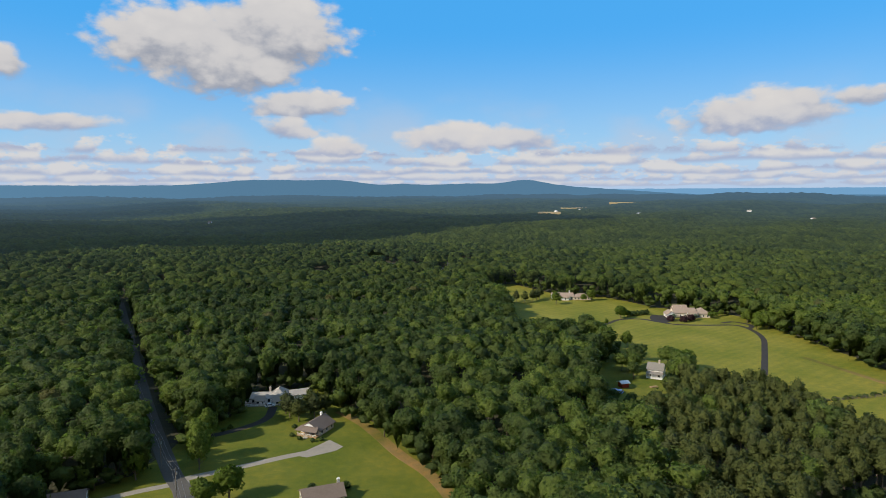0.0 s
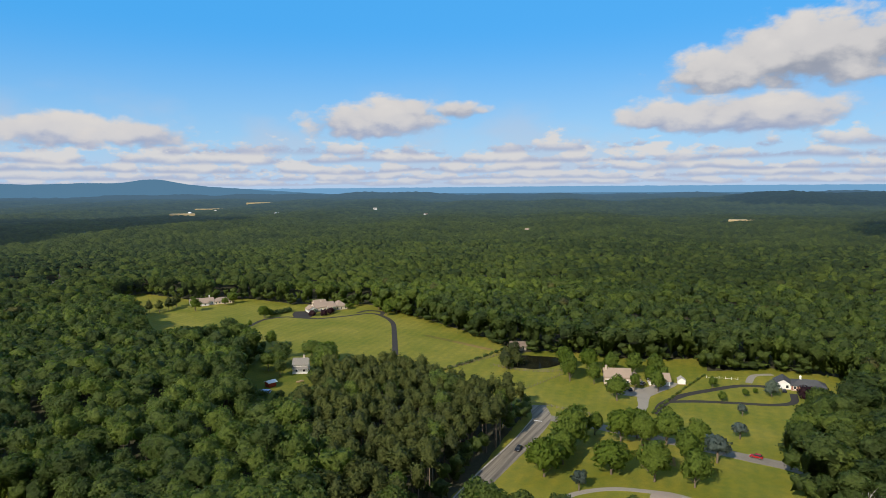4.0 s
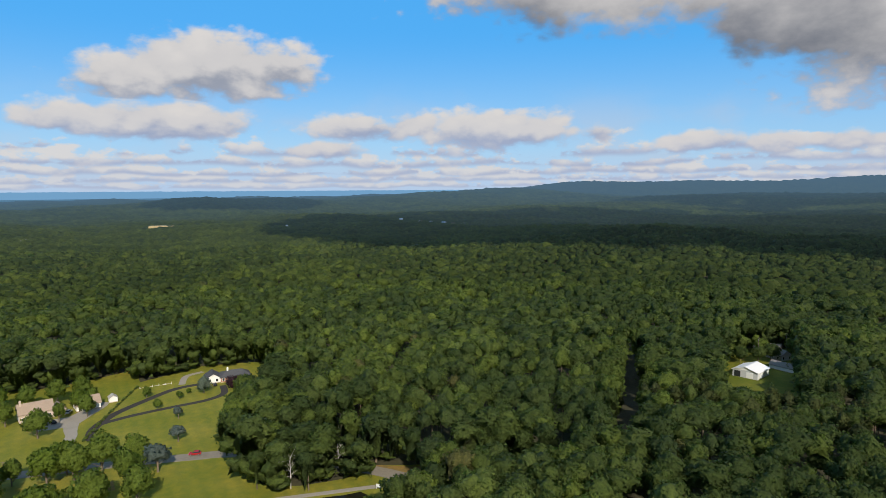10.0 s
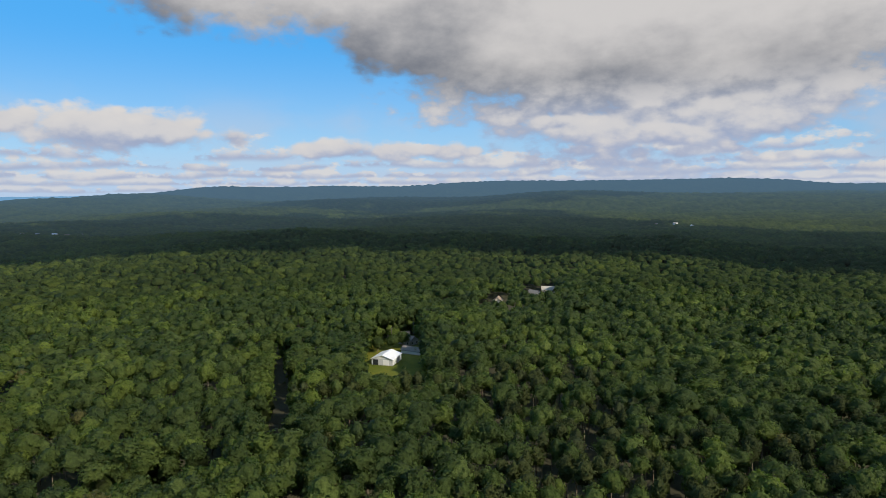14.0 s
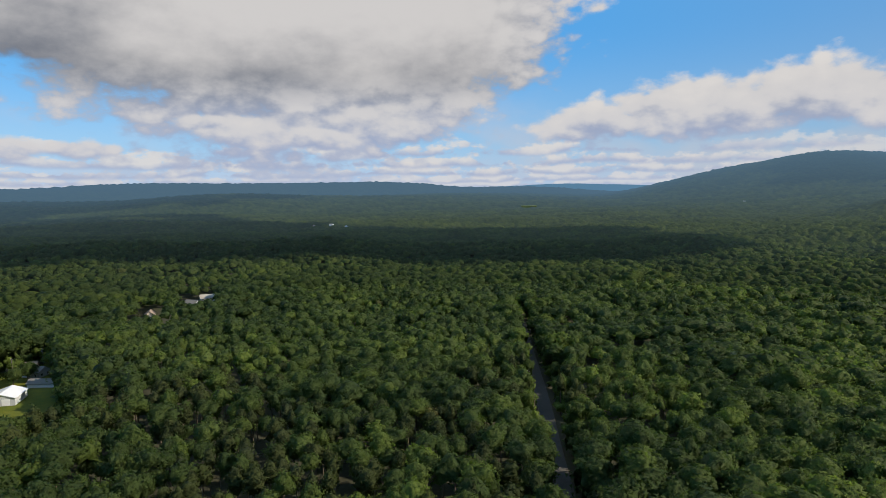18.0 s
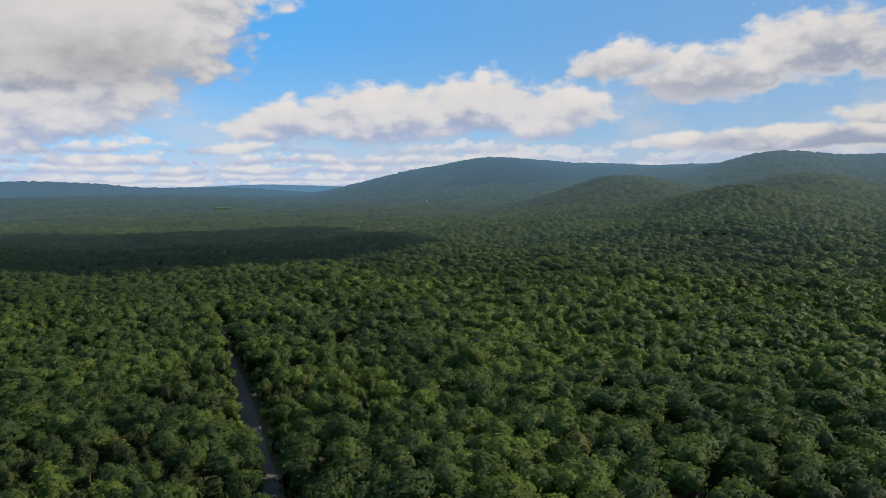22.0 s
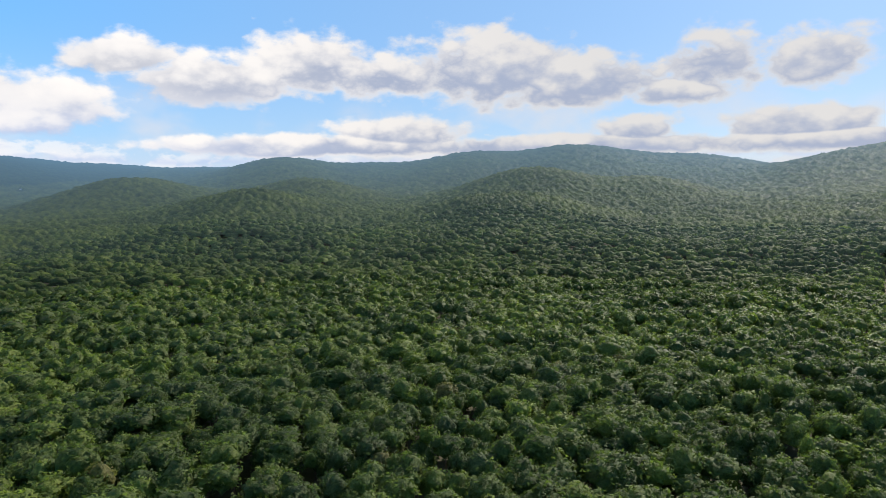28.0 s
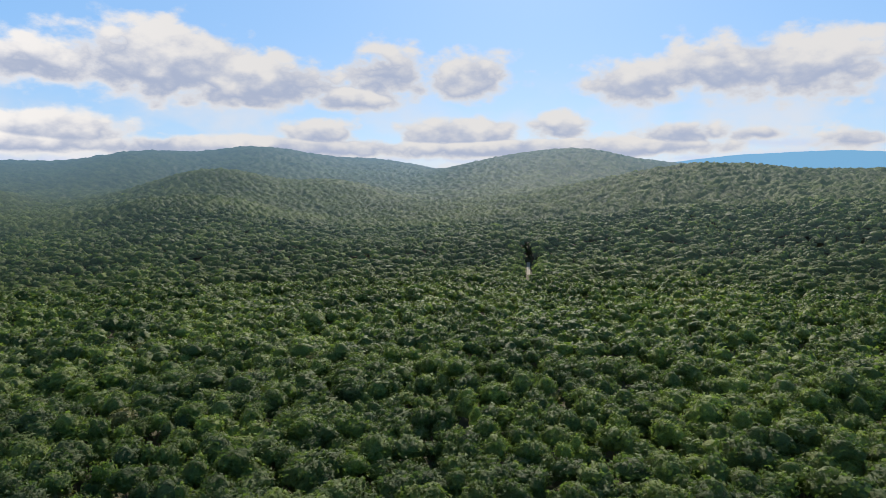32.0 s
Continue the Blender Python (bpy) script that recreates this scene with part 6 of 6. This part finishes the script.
sheet("bare_patch", [(184, 150), (188, 154), (191, 150), (187, 146)], 0.1, STRAW, "worn bare patch in the park lawn", "dirt", 1.0)
sheet("bare_bank", [(211, 66), (218, 62), (219, 47), (212, 46)], 0.11, STRAW, "bare orange earth bank by the road", "dirt", 1.0)


def pavilion():
    p = thing("pavilion", 158, 126, 0, "round park pavilion with a shallow taupe canvas roof", "pavilion")
    s = Shape()
    n = 24
    rim = [(5.2 * math.cos(2 * math.pi * i / n), 5.2 * math.sin(2 * math.pi * i / n)) for i in range(n)]
    s.solid([(0, 0, 4.3)] + [(x, y, 3.5) for x, y in rim] + [(0, 0, 4.0)] + [(x, y, 3.25) for x, y in rim],
            [(0, 1 + i, 1 + (i + 1) % n) for i in range(n)] + [(n + 1, n + 2 + (i + 1) % n, n + 2 + i) for i in range(n)] + [(1 + i, n + 2 + i, n + 2 + (i + 1) % n, 1 + (i + 1) % n) for i in range(n)])
    part("canopy", s, CANVAS, p)
    for i in range(8):
        x, y = 4.4 * math.cos(i * math.pi / 4), 4.4 * math.sin(i * math.pi / 4)
        part("post", Shape().rod((x, y, 0), (x, y, 3.5), 0.12, n=8), WOODGREY, p)
    part("floor_slab", Shape().rod((0, 0, 0), (0, 0, 0.3), 5.0, n=24), GRAVEL, p)
    d = thing("jetty", 165, 118.5, -40, "short timber deck over the pond's edge", "jetty", z=0.1)
    for k in range(9):
        part("board", Shape().box(-2.4 + 0.55 * k, -1.3, 0.35, -1.9 + 0.55 * k, 1.3, 0.43), TIMBER, d)
    for x in (-2.3, 0, 2.3):
        for y in (-1.2, 1.2):
            part("post", Shape().rod((x, y, -0.2), (x, y, 1.2), 0.07, n=6), TIMBER, d)
    g = np.random.default_rng(12)
    w = thing("stone_edge", 0, 0, 0, "rough white stone edging of the pond bank", "stone edging", z=0.0)
    line = smooth_line([(164, 127), (168, 124), (172, 115), (177, 107), (181, 99.5)], 14)
    for q in line:
        for j in range(2):
            a = Vector((q.x + g.normal() * 0.4 - 0.5 * j, q.y + g.normal() * 0.4, 0.15))
            b = Shape()
            v = ICO * (g.uniform(0.3, 0.6), g.uniform(0.3, 0.6), g.uniform(0.2, 0.35)) * g.uniform(0.8, 1.2, (12, 1)) + np.array(a)
            b.solid(v, [tuple(f) for f in ICO_F])
            part("stone", b, RUBBLE, w)
    f = thing("spillway", 167.5, 127, -55, "pale concrete spillway at the end of the pond", "spillway", z=0.0)
    part("headwall", Shape().box(-2.2, -0.5, -0.2, 2.2, 0.1, 1.0), RUBBLE, f)
    for x in (-2.1, 1.8):
        part("wing_wall", Shape().box(x, -2.2, -0.2, x + 0.3, 0, 0.8), RUBBLE, f)
    s = thing("notice_board", 200, 57, 70, "small white notice board beside the park drive", "sign", z=0.06)
    for x in (-0.9, 0.9):
        part("post", Shape().box(x - 0.06, -0.06, 0, x + 0.06, 0.06, 1.9), TRIM, s)
    part("board", Shape().box(-1.0, -0.05, 0.9, 1.0, 0.05, 1.9), TRIM, s)


pavilion()
for x, y, s, k in ((152, 134, 2.0, 1), (149, 130, 1.4, 2), (154, 131, 1.3, 2), (148, 138, 0.9, 0), (163, 121, 0.8, 1)):
    shrub(x, y, s, k)

# ---- white barn in the woods ----


def barn():
    h = thing("barn", 359, -105, 232, "big white metal barn with a low gabled roof", "barn")
    part("wall", Shape().box(-6.5, -7.5, 0, 6.5, 7.5, 4.0), GREYWALL, h, "pale corrugated wall")
    for k in range(26):
        y = -7.4 + 0.57 * k
        part("wall_rib", Shape().box(6.48, y, 0.1, 6.55, y + 0.12, 4.0), ROOF_WHITE, h)
    roof(h, -6.5, -7.5, 6.5, 7.5, 4.0, 2.1, ROOF_WHITE, "gable", 0.5, "white metal roof", WHITE)
    door(h, 3, -4.0, -7.5, 3.2, 3.2, GLASS, "barn_door")
    door(h, 3, 2.5, -7.5, 3.6, 3.2, ROOF_WHITE, "barn_door")
    g = thing("outbuilding", 372, -126, 40, "long low white outbuilding with dark roof", "outbuilding", "houses")
    wing(g, -7, -3, 7, 3, 2.6, 1.8, WHITE, ROOF_GREY, shut=(1,))
    h = thing("house", 398, -131, 30, "grey-roofed house beside the white barn", "house", "houses")
    wing(h, -6, -4.5, 6, 4.5, 3.2, 2.6, GREYWALL, ROOF_GREY)
    h = thing("house", 413, -130, 60, "tan-roofed house behind the barn", "house", "houses")
    wing(h, -7, -4.5, 7, 4.5, 3.2, 2.4, CREAM, ROOF_TAN)
    utility_pole(391, -118, 10, 14)
    utility_pole(409, -139, 10, 13)
    for i, (x, y, s) in enumerate(((388, -124, 0.9), (384, -116, 0.8), (406, -124, 0.8), (392, -141, 0.9), (376, -136, 0.8), (404, -142, 0.9), (383, -106, 0.8))):
        tree(OAK[i % 3], x, y, s, s * 0.8, label="leafy tree between the barn and the houses")


barn()

# ---- forest road ----
ROAD_POLES = [(96, -170), (117, -203), (138, -234), (160, -266)]
for x, y in ROAD_POLES:
    utility_pole(x, y, -30, 12)
utility_pole(141, -146, 60, 13)
utility_pole(104, -173, 60, 13)
wires(ROAD_POLES)
wires([(190, -120), (141, -146), (104, -173)], 12.5)
ribbon("pale_track", [(-577, -278), (-600, -289), (-640, -308), (-671, -323)], 3.4, 0.3, GRAVEL, "pale bare track in a gap of the woods", "road")
for i, (x, y) in enumerate([(-586, -296), (-600, -303), (-618, -308), (-632, -318), (-655, -330), (-612, -283), (-640, -297), (-690, -337), (-694, -328)]):
    tree(FIR[i % 2], x, y, 1.3, 1.6, "spruce_tree", "tall dark conifer beside the pale track", "conifers by the track")

# ---- scattered houses far off ----
for i, (x, y) in enumerate(FAR_HOUSES):
    h = thing("house", x, y, (i * 47) % 180, "small pale house half hidden in the far woods", "house", "far houses")
    wing(h, -6, -4, 6, 4, 5.8, 3.0, (WHITE, CREAM, GREYWALL)[i % 3], (ROOF_PALE, ROOF_TAN, ROOF_GREY)[i % 3], storeys=2)


# ---- far fields and roofs, raised to show from the eye over the woods ----
PALE = plain("stubble_field", (0.42, 0.33, 0.18), 0.9, 0.05, 0.2)
GREENFIELD = plain("far_green_field", (0.17, 0.20, 0.06), 0.9, 0.05, 0.2)


def far_field(az, r, w, d, mat, label):
    """A block raised to tree-top height so that its field shows from the eye."""
    q = bearing(az) * r
    z = float(terrain(q.x, q.y))
    ob = part("far_field", Shape().box(-w / 2, -d / 2, -10.0, w / 2, d / 2, 16.8), mat)
    ob.matrix_world = pose(q.x, q.y, z, 0, 0, az)
    tagged(ob, label, "field", kind="structure")


far_field(-9.4, 2050, 70, 60, PALE, "pale stubble field far out in the woods")
far_field(-15.8, 2900, 130, 40, PALE, "pale stubble field far out in the woods")
far_field(-56.5, 1550, 52, 26, PALE, "tan field far out in the woods")
far_field(-70.8, 2250, 80, 30, GREENFIELD, "green field far out in the woods")
far_field(-11.5, 2600, 100, 30, PALE, "pale field below the blue ridges")
far_field(-149, 2450, 60, 40, GREENFIELD, "bright green field far down the valley")
FAR_ROOFS = [(-66, 1500, 12), (-66.6, 1515, 8), (-78.2, 1560, 10), (-79.2, 1580, 14), (-80.3, 1600, 10), (-81.2, 1570, 14), (-82.0, 1610, 10), (-76.5, 1600, 7),
             (-130.0, 1580, 8), (-131.5, 1600, 9), (-132.8, 1560, 7), (-30.0, 1900, 11), (-12, 2300, 12), (-10, 2150, 12), (20, 1750, 8), (-25.5, 2350, 12),
             (-17.0, 1950, 14), (-39.0, 1250, 7), (-47, 1240, 8), (-166.5, 2300, 8), (-176, 2500, 7)]
for i, (az, r, w) in enumerate(FAR_ROOFS):
    q = bearing(az) * r
    h = thing("far_building", q.x, q.y, (az + i * 37) % 180, "pale building showing over far tree tops", "building", "far buildings")
    # walls stretched to tree-top height so that the roofs show from the eye
    part("wall", Shape().box(-w / 2, -4, -10.0, w / 2, 4, 15.4), (WHITE, CREAM, GREYWALL)[i % 3], h)
    roof(h, -w / 2, -4, w / 2, 4, 15.4, 2.6, (ROOF_PALE, ROOF_WHITE, ROOF_TAN)[i % 3], "gable", 0.4)

# white stop bar where the worn road meets the cross road
tagged(part("stop_bar", Shape().box(-3.2, -0.3, 0.0, 0.2, 0.3, 0.02), TRIM), "faded white stop line on the asphalt", "road marking", kind="structure").matrix_world = pose(174.5, 205, 0.165, 0, 0, -52)
ribbon("edge_line", ROADS["main_road"][0][:4], 0.12, 0.175, RUBBLE, "worn white edge line of the road", "road marking", 0.005, -3.6)
